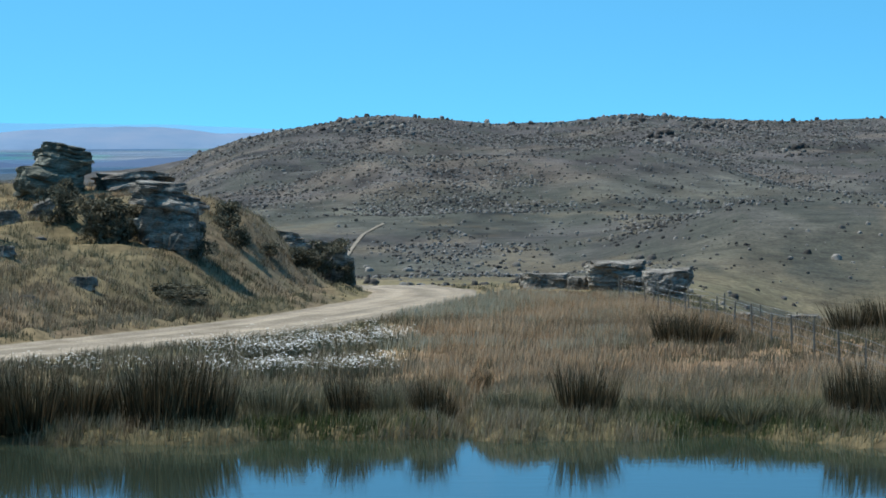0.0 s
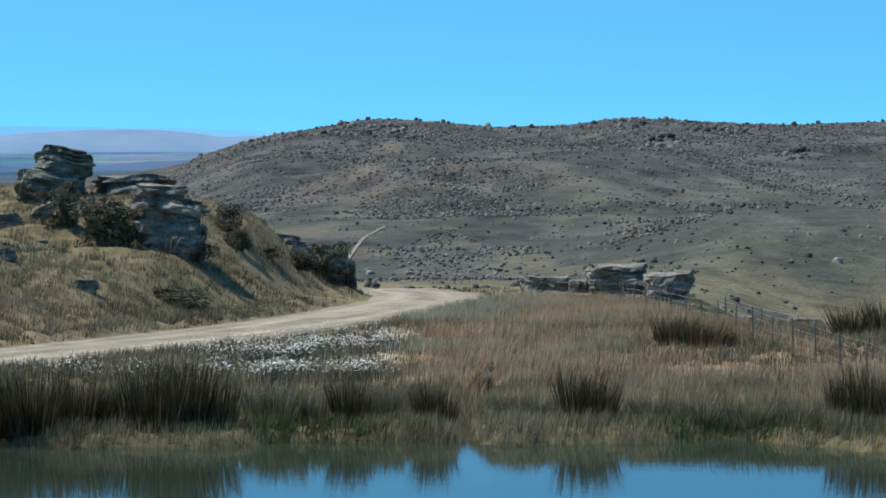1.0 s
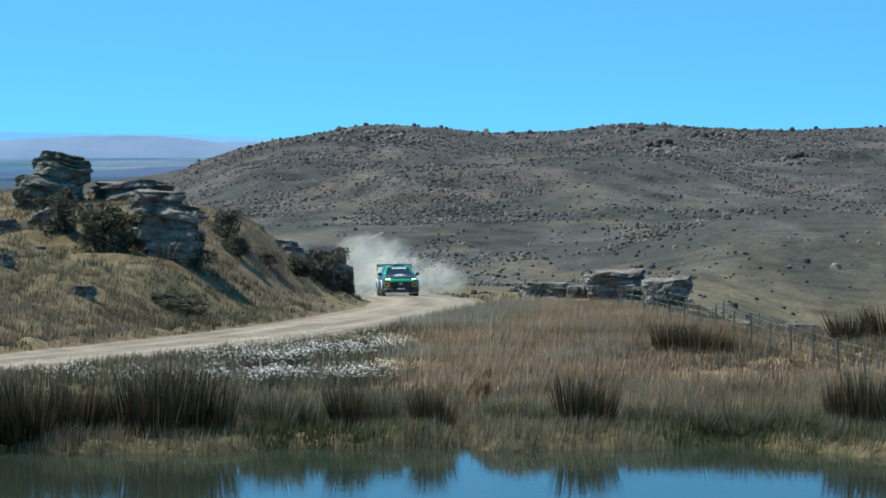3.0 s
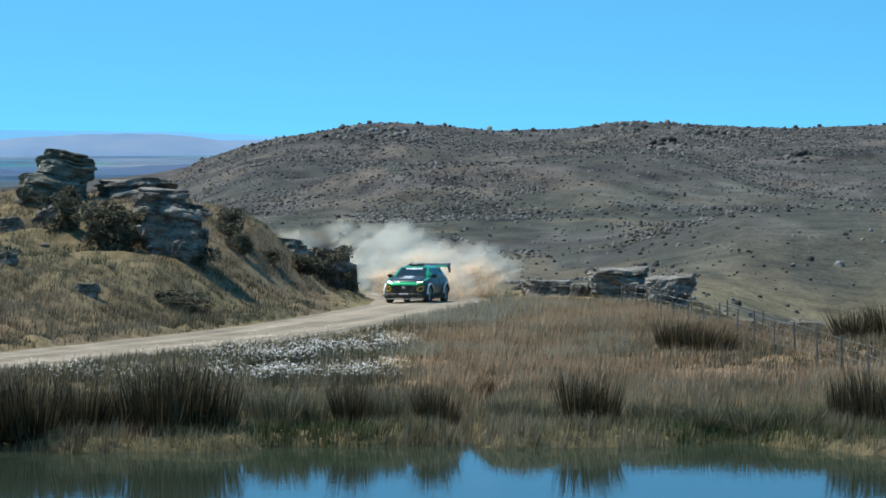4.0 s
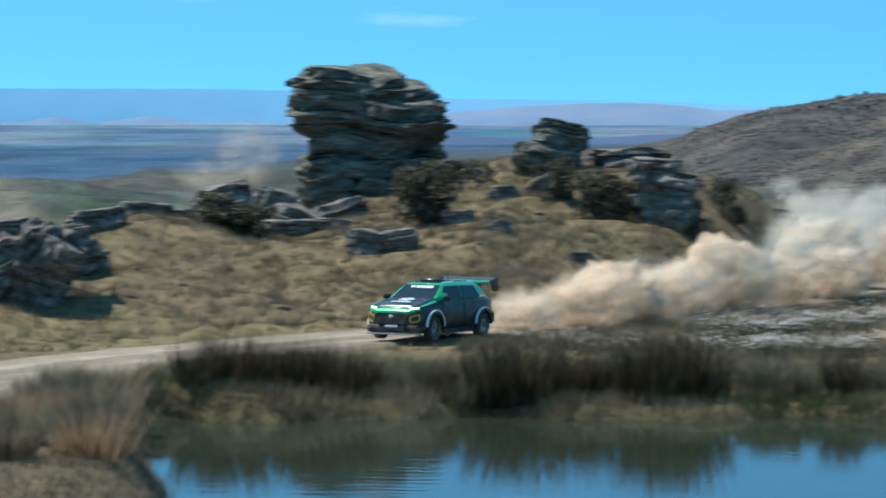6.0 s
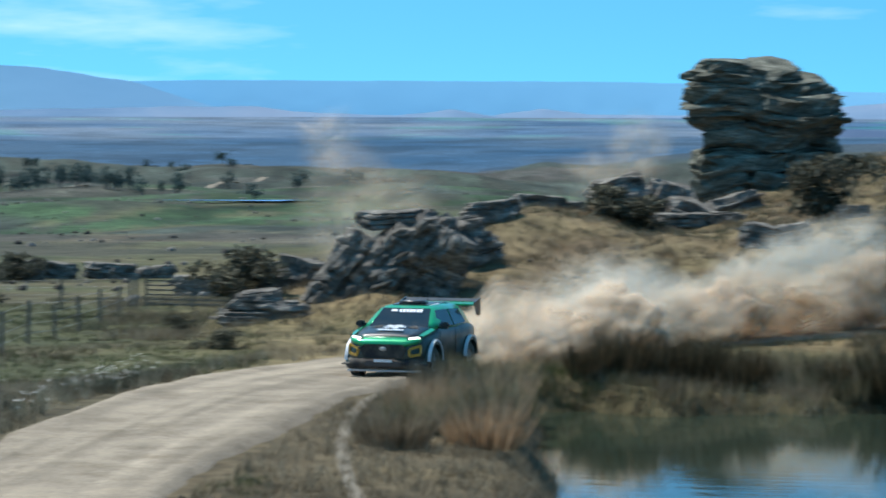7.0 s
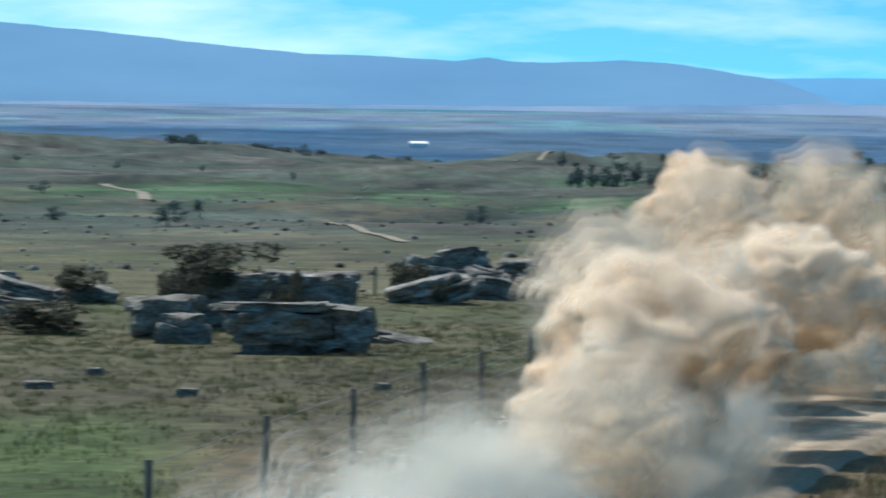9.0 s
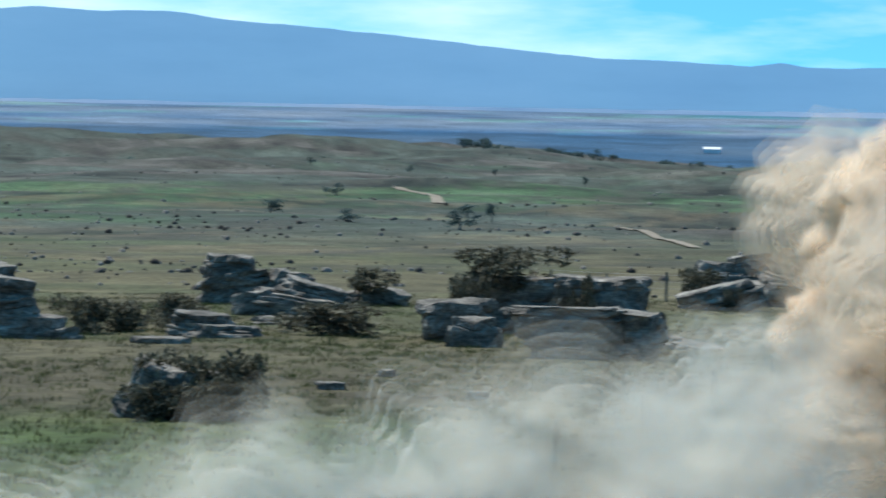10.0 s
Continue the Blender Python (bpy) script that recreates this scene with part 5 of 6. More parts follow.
# ---- rally car ----
def paint(name, col, rough=0.3, metal=0.0, coat=0.6, dust=0.25, emit=0.0):
    """Car paint with road dust on it."""
    m = bpy.data.materials.new(name)
    m.use_nodes = True
    n, l = m.node_tree.nodes, m.node_tree.links
    b = n["Principled BSDF"]
    tc, t, mr, mx = n.new("ShaderNodeTexCoord"), n.new("ShaderNodeTexNoise"), n.new("ShaderNodeMapRange"), n.new("ShaderNodeMix")
    t.inputs["Scale"].default_value, t.inputs["Detail"].default_value = 3.5, 6.0
    mr.inputs[1].default_value, mr.inputs[2].default_value, mr.inputs[3].default_value, mr.inputs[4].default_value = 0.4, 0.75, 0.0, dust
    mx.data_type = "RGBA"
    mx.inputs[6].default_value, mx.inputs[7].default_value = (*col, 1), (0.34, 0.28, 0.20, 1)
    l.new(tc.outputs["Object"], t.inputs["Vector"])
    l.new(t.outputs["Fac"], mr.inputs[0])
    l.new(mr.outputs[0], mx.inputs[0])
    l.new(mx.outputs[2], b.inputs["Base Color"])
    b.inputs["Roughness"].default_value, b.inputs["Metallic"].default_value = rough, metal
    b.inputs["Coat Weight"].default_value, b.inputs["Coat Roughness"].default_value = coat, 0.08
    if emit:
        b.inputs["Emission Color"].default_value, b.inputs["Emission Strength"].default_value = (*col, 1), emit
    return m


P_GREEN = paint("emerald_paint", (0.0, 0.36, 0.125), 0.28, 0.35, 0.8, 0.08)
P_DARK = paint("dark_green_paint", (0.006, 0.03, 0.024), 0.45, 0.1, 0.25, 0.22)
P_BLACK = paint("black_vinyl", (0.012, 0.014, 0.018), 0.35, 0.0, 0.4, 0.12)
P_PLASTIC = paint("black_plastic", (0.008, 0.008, 0.008), 0.75, 0.0, 0.0, 0.3)
P_WHITE = paint("white_vinyl", (0.75, 0.76, 0.77), 0.4, 0.0, 0.3, 0.12)
P_GLASS = paint("tinted_glass", (0.008, 0.014, 0.02), 0.12, 0.0, 0.15, 0.05)
P_YELLOW = paint("amber_trim", (0.5, 0.27, 0.02), 0.4, 0.0, 0.3, 0.15)
P_LAMP = paint("white_lamp", (1.0, 1.0, 0.95), 0.2, 0.0, 0.5, 0.0, 3.0)
P_TYRE = paint("dusty_tyre", (0.02, 0.02, 0.02), 0.9, 0.0, 0.0, 0.55)
P_RIM = paint("white_rim", (0.45, 0.45, 0.44), 0.45, 0.2, 0.2, 0.4)


def loft(sections):
    """Skin over rings of equal length, capped at both ends."""
    bm = bmesh.new()
    rings = [[bm.verts.new(p) for p in s] for s in sections]
    n = len(rings[0])
    for a, b in zip(rings, rings[1:]):
        for i in range(n):
            bm.faces.new((a[i], a[(i + 1) % n], b[(i + 1) % n], b[i]))
    bm.faces.new(list(reversed(rings[0])))
    bm.faces.new(rings[-1])
    bmesh.ops.recalc_face_normals(bm, faces=bm.faces)
    for f in bm.faces:
        f.smooth = True
    return bm


def box(size, at, bevel=0.02, turn=(0, 0, 0)):
    bm = bmesh.new()
    bmesh.ops.create_cube(bm, size=1)
    bmesh.ops.scale(bm, vec=size, verts=bm.verts)
    if bevel:
        bmesh.ops.bevel(bm, geom=bm.edges[:], offset=min(bevel, 0.45 * min(size)), segments=2, affect="EDGES")
    bmesh.ops.transform(bm, matrix=pose(*at, *turn), verts=bm.verts)
    return bm


def plate(points, out, thick=0.012):
    """A thin panel through the given corners, pushed out along a direction."""
    bm = bmesh.new()
    o = Vector(out).normalized()
    a = [bm.verts.new(Vector(p) + o * thick) for p in points]
    b = [bm.verts.new(Vector(p) - o * thick) for p in points]
    n = len(points)
    bm.faces.new(a)
    bm.faces.new(list(reversed(b)))
    for i in range(n):
        bm.faces.new((a[i], b[i], b[(i + 1) % n], a[(i + 1) % n]))
    bmesh.ops.recalc_face_normals(bm, faces=bm.faces)
    return bm


def arc_strip(r0, r1, y0, y1, a0=0, a1=180, n=14, crown=0.0):
    """A curved wheel-arch strip round the y axis."""
    sec = []
    for k in range(n + 1):
        a = radians(a0 + (a1 - a0) * k / n)
        c, s = math.cos(a), math.sin(a)
        sec.append([(r0 * c, y0, r0 * s), (r1 * c, y0, r1 * s), (r1 * c, y1, r1 * s), (r0 * c, y1, r0 * s)])
    bm = loft(sec)
    for f in bm.faces:
        f.smooth = False
    return bm


def body_ring(x, hw, zl, zm, zs, zt, crown):
    half = [(0, zl), (hw * 0.82, zl), (hw * 0.97, zl + 0.07), (hw, zm), (hw * 0.985, zs), (hw * 0.93, zt - 0.035), (hw * 0.82, zt), (hw * 0.4, zt + crown * 0.8), (0, zt + crown)]
    pts = half + [(-y, z) for y, z in reversed(half[1:-1])]
    return [(x, y, z) for y, z in pts]


def build_car():
    car = new("rally_car")
    tagged(car, "emerald and black rally hatchback sliding on gravel, big rear wing", "car")
    S = [(2.02, 0.60, 0.34, 0.5, 0.6, 0.68, 0.02), (1.94, 0.76, 0.26, 0.5, 0.64, 0.76, 0.0), (1.78, 0.84, 0.22, 0.55, 0.72, 0.84, 0.0), (1.5, 0.87, 0.2, 0.6, 0.8, 0.90, 0.0),
         (1.15, 0.87, 0.2, 0.62, 0.86, 0.96, 0.0), (0.8, 0.865, 0.2, 0.62, 0.9, 1.0, 0.02), (0.3, 0.86, 0.2, 0.6, 0.9, 1.0, 0.0), (-0.4, 0.86, 0.2, 0.6, 0.9, 1.01, 0.0), (-1.0, 0.87, 0.2, 0.62, 0.92, 1.02, 0.0),
         (-1.5, 0.87, 0.24, 0.64, 0.92, 1.02, 0.0), (-1.85, 0.83, 0.3, 0.64, 0.9, 1.0, 0.0), (-2.02, 0.74, 0.36, 0.6, 0.84, 0.93, 0.0)]
    part("body", loft([body_ring(*s) for s in S]), P_DARK, car, "dark green and black dusty bodywork")
    # cabin
    rings = []
    for z, f, r, hw in ((0.97, 1.06, -1.86, 0.80), (1.10, 0.84, -1.78, 0.745), (1.25, 0.60, -1.68, 0.67), (1.35, 0.42, -1.55, 0.60), (1.40, 0.26, -1.42, 0.53), (1.425, 0.0, -1.2, 0.42)):
        rings.append([(f, -hw * 0.86, z), (f - 0.05, -hw, z), (-0.5, -hw * 1.02, z), (r + 0.12, -hw * 0.95, z), (r, -hw * 0.8, z), (r, hw * 0.8, z), (r + 0.12, hw * 0.95, z), (-0.5, hw * 1.02, z), (f - 0.05, hw, z), (f, hw * 0.86, z)])
    part("cabin", loft(rings), P_GREEN, car, "emerald roof pillars and roof edges")
    part("windscreen", plate([(1.045, -0.665, 0.985), (1.045, 0.665, 0.985), (0.445, 0.535, 1.345), (0.445, -0.535, 1.345)], (0.55, 0, 0.84), 0.012), P_GLASS, car, "dark tinted windscreen with white banner")
    part("roof_panel", plate([(0.22, -0.40, 1.412), (0.22, 0.40, 1.412), (-0.2, 0.43, 1.432), (-1.15, 0.40, 1.432), (-1.3, 0.34, 1.425), (-1.3, -0.34, 1.425), (-1.15, -0.40, 1.432), (-0.2, -0.43, 1.432)], (0, 0, 1), 0.008), P_BLACK, car, "black roof panel")
    for s in (-1, 1):
        part("fender_panel", plate([(1.78, s * 0.80, 0.845), (1.55, s * 0.845, 0.882), (1.1, s * 0.85, 0.955), (1.1, s * 0.76, 0.985), (1.78, s * 0.72, 0.86)], (0, s * 0.2, 1), 0.01), P_GREEN, car, "emerald upper wing panel")
        part("roof_stripe", plate([(0.20, s * 0.43, 1.405), (0.20, s * 0.455, 1.40), (-0.35, s * 0.475, 1.425), (-0.35, s * 0.45, 1.43)], (0, 0, 1), 0.01), P_WHITE, car, "thin white roof stripe")
        part("side_window", plate([(0.82, s * 0.772, 1.0), (-0.30, s * 0.812, 1.0), (-0.32, s * 0.645, 1.325), (0.42, s * 0.628, 1.325)], (0, s * 0.9, 0.4), 0.012), P_GLASS, car, "dark tinted front side window")
        part("side_window", plate([(-0.38, s * 0.812, 1.0), (-1.25, s * 0.795, 1.03), (-1.12, s * 0.65, 1.31), (-0.40, s * 0.645, 1.325)], (0, s * 0.9, 0.4), 0.012), P_GLASS, car, "dark tinted rear side window")
        part("door_seam", box((0.012, 0.01, 0.62), (-0.34, s * 0.868, 0.62), 0), P_BLACK, car)
        part("door_seam", box((0.012, 0.01, 0.5), (0.78, s * 0.872, 0.66), 0), P_BLACK, car)
        part("sill", box((1.7, 0.10, 0.12), (0.0, s * 0.87, 0.22)), P_PLASTIC, car, "black side sill")
        mirror = part("door_mirror", box((0.16, 0.24, 0.14), (0.72, s * 0.95, 1.03), 0.05), P_BLACK, car, "black door mirror")
        part("mirror_cap", box((0.05, 0.18, 0.09), (0.81, s * 0.96, 1.04), 0.02), P_GLASS, mirror, "dark glossy mirror cap")
        part("mirror_arm", box((0.05, 0.14, 0.03), (0.72, s * 0.82, 0.99), 0.01), P_PLASTIC, mirror)
        lamp = part("headlight", plate([(1.93, s * 0.48, 0.815), (1.79, s * 0.80, 0.85), (1.83, s * 0.80, 0.785), (1.97, s * 0.50, 0.765)], (0.9, s * 0.35, 0.3), 0.02), P_BLACK, car, "slim dark headlight")
        for k in range(4):
            u = 0.2 + 0.2 * k
            part("daytime_light", box((0.05, 0.045, 0.03), (1.965 - 0.135 * u, s * (0.50 + 0.29 * u), 0.800 + 0.03 * u), 0.005), P_LAMP, lamp, "white daytime light")
        fog = part("lamp_pod", plate([(1.99, s * 0.56, 0.60), (1.86, s * 0.80, 0.68), (1.88, s * 0.80, 0.50), (2.0, s * 0.60, 0.46)], (0.95, s * 0.3, 0.05), 0.02), P_PLASTIC, car, "lamp pod in the bumper corner")
        for p0, p1 in (((1.99, 0.57, 0.60), (1.88, 0.80, 0.67)), ((2.0, 0.58, 0.46), (1.90, 0.80, 0.50)), ((1.885, 0.80, 0.66), (1.895, 0.80, 0.51)), ((2.0, 0.57, 0.59), (2.01, 0.59, 0.47))):
            a, b = Vector((p0[0], s * p0[1], p0[2])), Vector((p1[0], s * p1[1], p1[2]))
            bm = bmesh.new()
            bmesh.ops.create_cube(bm, size=1)
            bmesh.ops.scale(bm, vec=((b - a).length, 0.04, 0.05), verts=bm.verts)
            bmesh.ops.transform(bm, matrix=Matrix.Translation((a + b) / 2 + Vector((0.02, 0, 0))) @ (b - a).to_track_quat("X", "Z").to_matrix().to_4x4(), verts=bm.verts)
            part("lamp_trim", bm, P_YELLOW, fog, "amber lamp trim")
        part("canard", box((0.20, 0.22, 0.02), (1.90, s * 0.84, 0.30), 0.005, (0, 12, s * 25)), P_PLASTIC, car, "dark dive plane")
        part("bumper_panel", plate([(1.99, s * 0.62, 0.36), (1.84, s * 0.88, 0.36), (1.86, s * 0.88, 0.24), (2.0, s * 0.64, 0.24)], (0.9, s * 0.4, 0), 0.03), P_DARK, car)
        part("livery_mark", box((0.02, 0.12, 0.03), (2.005, s * 0.70, 0.30), 0.004, (0, 0, s * 28)), P_WHITE, car, "white marking on the bumper corner")
        part("bonnet_vent", plate([(1.28, s * 0.30, 0.985), (1.30, s * 0.58, 0.955), (1.08, s * 0.62, 0.985), (1.06, s * 0.34, 1.012)], (0.1, 0, 1), 0.012), P_PLASTIC, car, "black bonnet vent")
    # front
    part("bonnet_panel", loft([[(x, y, z + 0.014 + 0.03 * (1 - (y / hw) ** 2)) for y in np.linspace(-hw, hw, 9)] + [(x, y, z - 0.05) for y in np.linspace(hw, -hw, 9)]
                              for x, hw, z in ((1.86, 0.60, 0.805), (1.7, 0.66, 0.862), (1.4, 0.70, 0.925), (1.15, 0.72, 0.97), (1.0, 0.71, 0.99))]), P_BLACK, car, "black bonnet panel with white emblem")
    part("nose_panel", loft([[(x, y, z + 0.012 + 0.02 * (1 - (y / hw) ** 2)) for y in np.linspace(-hw, hw, 9)] + [(x, y, z - 0.05) for y in np.linspace(hw, -hw, 9)]
                            for x, hw, z in ((2.045, 0.46, 0.695), (1.995, 0.68, 0.745), (1.93, 0.76, 0.775), (1.84, 0.80, 0.81))]), P_GREEN, car, "bright emerald nose panel")
    part("grille", plate([(2.05, -0.42, 0.685), (2.05, 0.42, 0.685), (2.04, 0.53, 0.60), (2.05, 0.42, 0.42), (2.05, -0.42, 0.42), (2.04, -0.53, 0.60)], (1, 0, 0.05), 0.02), P_PLASTIC, car, "black honeycomb grille")
    part("badge", loft([[(2.07 + 0.01 * q, 0.085 * math.cos(a) * (1 - 0.2 * q), 0.60 + 0.045 * math.sin(a) * (1 - 0.2 * q)) for a in np.linspace(0, 2 * math.pi, 14, endpoint=False)] for q in (0, 1)]), P_RIM, car, "oval chrome badge")
    part("bumper", loft([[(x, y * k, z) for y, z in ((-0.80, 0.40), (-0.84, 0.2), (0.84, 0.2), (0.80, 0.40))] for x, k in ((2.05, 0.78), (1.98, 0.94), (1.84, 1.06))]), P_PLASTIC, car, "black front bumper")
    part("air_intake", box((0.03, 0.80, 0.10), (2.05, 0, 0.30), 0.01), P_BLACK, car)
    part("splitter", box((0.30, 1.60, 0.035), (1.93, 0, 0.165), 0.01), P_RIM, car, "pale front splitter edge")
    part("plate_bar", box((0.02, 0.40, 0.05), (2.07, 0, 0.36), 0.005), P_WHITE, car, "white panel on the bumper")
    # markings: plain shapes
    def on_screen(u, v):
        return Vector((1.045 - 0.60 * v + 0.012, u, 0.985 + 0.36 * v + 0.014))
    def decal(name, u0, u1, v0, v1, label):
        part(name, plate([on_screen(u0, v0), on_screen(u1, v0), on_screen(u1, v1), on_screen(u0, v1)], (0.51, 0, 0.86), 0.004), P_WHITE, car, label)
    for k in range(7):
        decal("banner_mark", -0.14 + 0.078 * k, -0.08 + 0.078 * k, 0.78, 0.93, "white block on the windscreen banner")
    decal("banner_oval", -0.32, -0.18, 0.81, 0.91, "white oval on the windscreen banner")
    for k in range(5):
        a = 2 * math.pi * k / 5 + 0.3
        cx, cy = 1.27, 0.0
        q = [(cx + 0.035 * math.cos(a + b) if abs(b) > 1 else cx + 0.19 * math.cos(a + b), cy + (0.055 if abs(b) > 1 else 0.25) * math.sin(a + b)) for b in (-1.3, -0.28, 0.28, 1.3)]
        part("bonnet_emblem", plate([(x, y, 1.005 - (x - 1.27) * 0.165) for x, y in q], (0.16, 0, 1), 0.008), P_WHITE, car, "white star emblem on the bonnet")
    part("bonnet_mark", plate([(x, y, 1.005 - (x - 1.27) * 0.165) for x, y in ((1.62, -0.30), (1.62, 0.30), (1.52, 0.29), (1.52, -0.29))], (0.16, 0, 1), 0.008), P_WHITE, car, "white bar on the bonnet")
    scoop = part("roof_scoop", loft([[(x, -w, 1.415), (x, -w * 0.9, 1.415 + h), (x, w * 0.9, 1.415 + h), (x, w, 1.415)] for x, w, h in ((0.12, 0.30, 0.075), (-0.1, 0.28, 0.085), (-0.55, 0.16, 0.02))]), P_BLACK, car, "black roof air scoop")
    part("scoop_mouth", box((0.02, 0.46, 0.045), (0.125, 0, 1.452), 0.005), P_PLASTIC, scoop, "black scoop mouth")
    part("antenna", box((0.01, 0.01, 0.22), (-0.7, 0.1, 1.52), 0), P_PLASTIC, car)
    # rear wing
    wing = part("rear_wing", box((0.36, 1.72, 0.035), (-1.84, 0, 1.50), 0.012, (0, 8, 0)), P_GREEN, car, "large green rear wing with end plates")
    part("wing_flap", box((0.16, 1.72, 0.03), (-2.02, 0, 1.56), 0.01, (0, 28, 0)), P_BLACK, wing, "black wing flap")
    part("wing_centre", box((0.03, 0.62, 0.07), (-1.66, 0, 1.50), 0.01), P_WHITE, wing, "white strip along the wing's edge")
    for s in (-1, 1):
        part("end_plate", plate([(-1.66, s * 0.87, 1.53), (-2.12, s * 0.87, 1.62), (-2.12, s * 0.87, 1.24), (-1.86, s * 0.87, 1.24)], (0, s, 0), 0.012), P_BLACK, wing, "black wing end plate")
        part("wing_strut", plate([(-1.55, s * 0.45, 1.36), (-1.75, s * 0.45, 1.50), (-1.95, s * 0.45, 1.50), (-1.78, s * 0.45, 1.2)], (0, s, 0), 0.014), P_BLACK, wing, "black wing strut")
    part("rear_bumper", box((0.16, 1.62, 0.36), (-2.02, 0, 0.48), 0.06), P_PLASTIC, car, "black rear bumper")
    part("tailgate", plate([(-1.90, -0.62, 1.0), (-1.90, 0.62, 1.0), (-1.62, 0.48, 1.34), (-1.62, -0.48, 1.34)], (-0.8, 0, 0.5), 0.012), P_GLASS, car, "dark rear window")
    wheels = []
    for fx in (1.29, -1.29):
        for s in (-1, 1):
            arch = part("wheel_arch", arc_strip(0.37, 0.46, s * 0.70, s * 0.955, 4, 176), P_DARK, car, "flared dark wheel arch")
            arch.matrix_basis = pose(fx, 0, 0.36)
            trim = part("arch_trim", arc_strip(0.435, 0.475, s * 0.90, s * 0.966, 2, 178 if fx > 0 else 120), P_WHITE, arch, "white painted arch edge")
            hub = new("wheel")
            hub.parent = car
            hub.matrix_basis = pose(fx, s * 0.81, 0.325)
            sec = []
            for k in range(24):
                a = 2 * math.pi * k / 24
                c, q = math.cos(a), math.sin(a)
                sec.append([(r * c, y, r * q) for r, y in ((0.20, -0.10), (0.30, -0.115), (0.325, -0.09), (0.325, 0.09), (0.30, 0.115), (0.20, 0.10))])
            bm = bmesh.new()
            rings = [[bm.verts.new(p) for p in ss] for ss in sec]
            for i in range(24):
                a, b = rings[i], rings[(i + 1) % 24]
                for j in range(6):
                    bm.faces.new((a[j], a[(j + 1) % 6], b[(j + 1) % 6], b[j]))
            bmesh.ops.recalc_face_normals(bm, faces=bm.faces)
            part("tyre", bm, P_TYRE, hub, "dusty black gravel tyre")
            bm = bmesh.new()
            for k in range(8):
                a = 2 * math.pi * k / 8
                pts = [(0.04, -0.2), (0.20, -0.11), (0.20, 0.11), (0.04, 0.2)]
                vs = [bm.verts.new((r * math.cos(a + d), s * 0.085, r * math.sin(a + d))) for r, d in pts]
                ws = [bm.verts.new((r * math.cos(a + d), s * 0.055, r * math.sin(a + d))) for r, d in pts]
                bm.faces.new(vs)
                bm.faces.new(list(reversed(ws)))
                for j in range(4):
                    bm.faces.new((vs[j], ws[j], ws[(j + 1) % 4], vs[(j + 1) % 4]))
            bmesh.ops.recalc_face_normals(bm, faces=bm.faces)
            part("rim", bm, P_RIM, hub, "pale dusty spoked rim")
            part("brake_disc", loft([[(0.15 * math.cos(a), y, 0.15 * math.sin(a)) for a in np.linspace(0, 2 * math.pi, 16, endpoint=False)] for y in (-0.02, 0.02)]), P_PLASTIC, hub)
            wheels.append(hub)
    # the tall crossover body: lift everything above the sills a little
    keep = {"wheel_arch", "arch_trim", "tyre", "rim", "brake_disc", "rear_wing", "wing_flap", "wing_centre", "end_plate", "wing_strut"}
    for ob in car.children_recursive:
        if ob.data and ob.name.split(".")[0] not in keep:
            ob.data.transform(Matrix.Diagonal((1, 1, 1.075, 1)))
    return car, wheels


CAR, WHEELS = build_car()
# time, place, heading and pitch of the car
CAR_ROWS = [(0.0, -36, 228, -4.68, -50, 2), (1.0, -16.5, 204.5, -3.2, -66, 2), (1.5, -8.0, 192.3, -2.38, -80, 2), (2.0, -3.0, 179, -1.68, -96, 2), (2.5, -2.75, 166.5, -1.05, -88, 2), (2.7, -2.65, 161, -0.82, -82, 2),
            (3.3, -1.7, 146.5, -0.32, -90, 1.5), (3.8, -1.1, 133.2, 0.15, -100.5, 1.5), (4.2, -1.55, 122.3, 0.42, -108.5, 1.5), (4.5, -2.45, 115.2, 0.54, -110.5, 1), (4.8, -3.5, 107.7, 0.65, -113, 1), (5.0, -4.5, 102.2, 0.69, -116, 1), (5.2, -5.9, 96.8, 0.74, -120, 1),
            (5.5, -8.6, 91.2, 0.74, -121, 1), (5.9, -12.8, 84.2, 0.74, -114, 1), (6.3, -16.4, 77.3, 0.74, -106, 1.5), (6.5, -17.7, 74.0, 0.76, -101.5, 1.5), (7.0, -19.7, 63.6, 0.97, -91, 1.5), (7.5, -19.55, 51.9, 1.24, -68.5, 1.5), (7.7, -19.1, 47.8, 1.26, -66, 1.5),
            (8.0, -17.8, 40.9, 1.32, -73, 1.5), (8.2, -16.6, 35.6, 1.38, -84, 1), (8.5, -15.2, 28.3, 1.44, -88, 1), (9.0, -13.5, 16.5, 1.46, -84, 0), (9.5, -12.3, 4.0, 1.5, -84, 0), (10.0, -11.2, -9.0, 1.52, -84, 0)]
CAR_T = np.array([r[0] for r in CAR_ROWS])


def car_at(t):
    return [float(np.interp(t, CAR_T, [r[k] for r in CAR_ROWS])) for k in range(1, 5)]


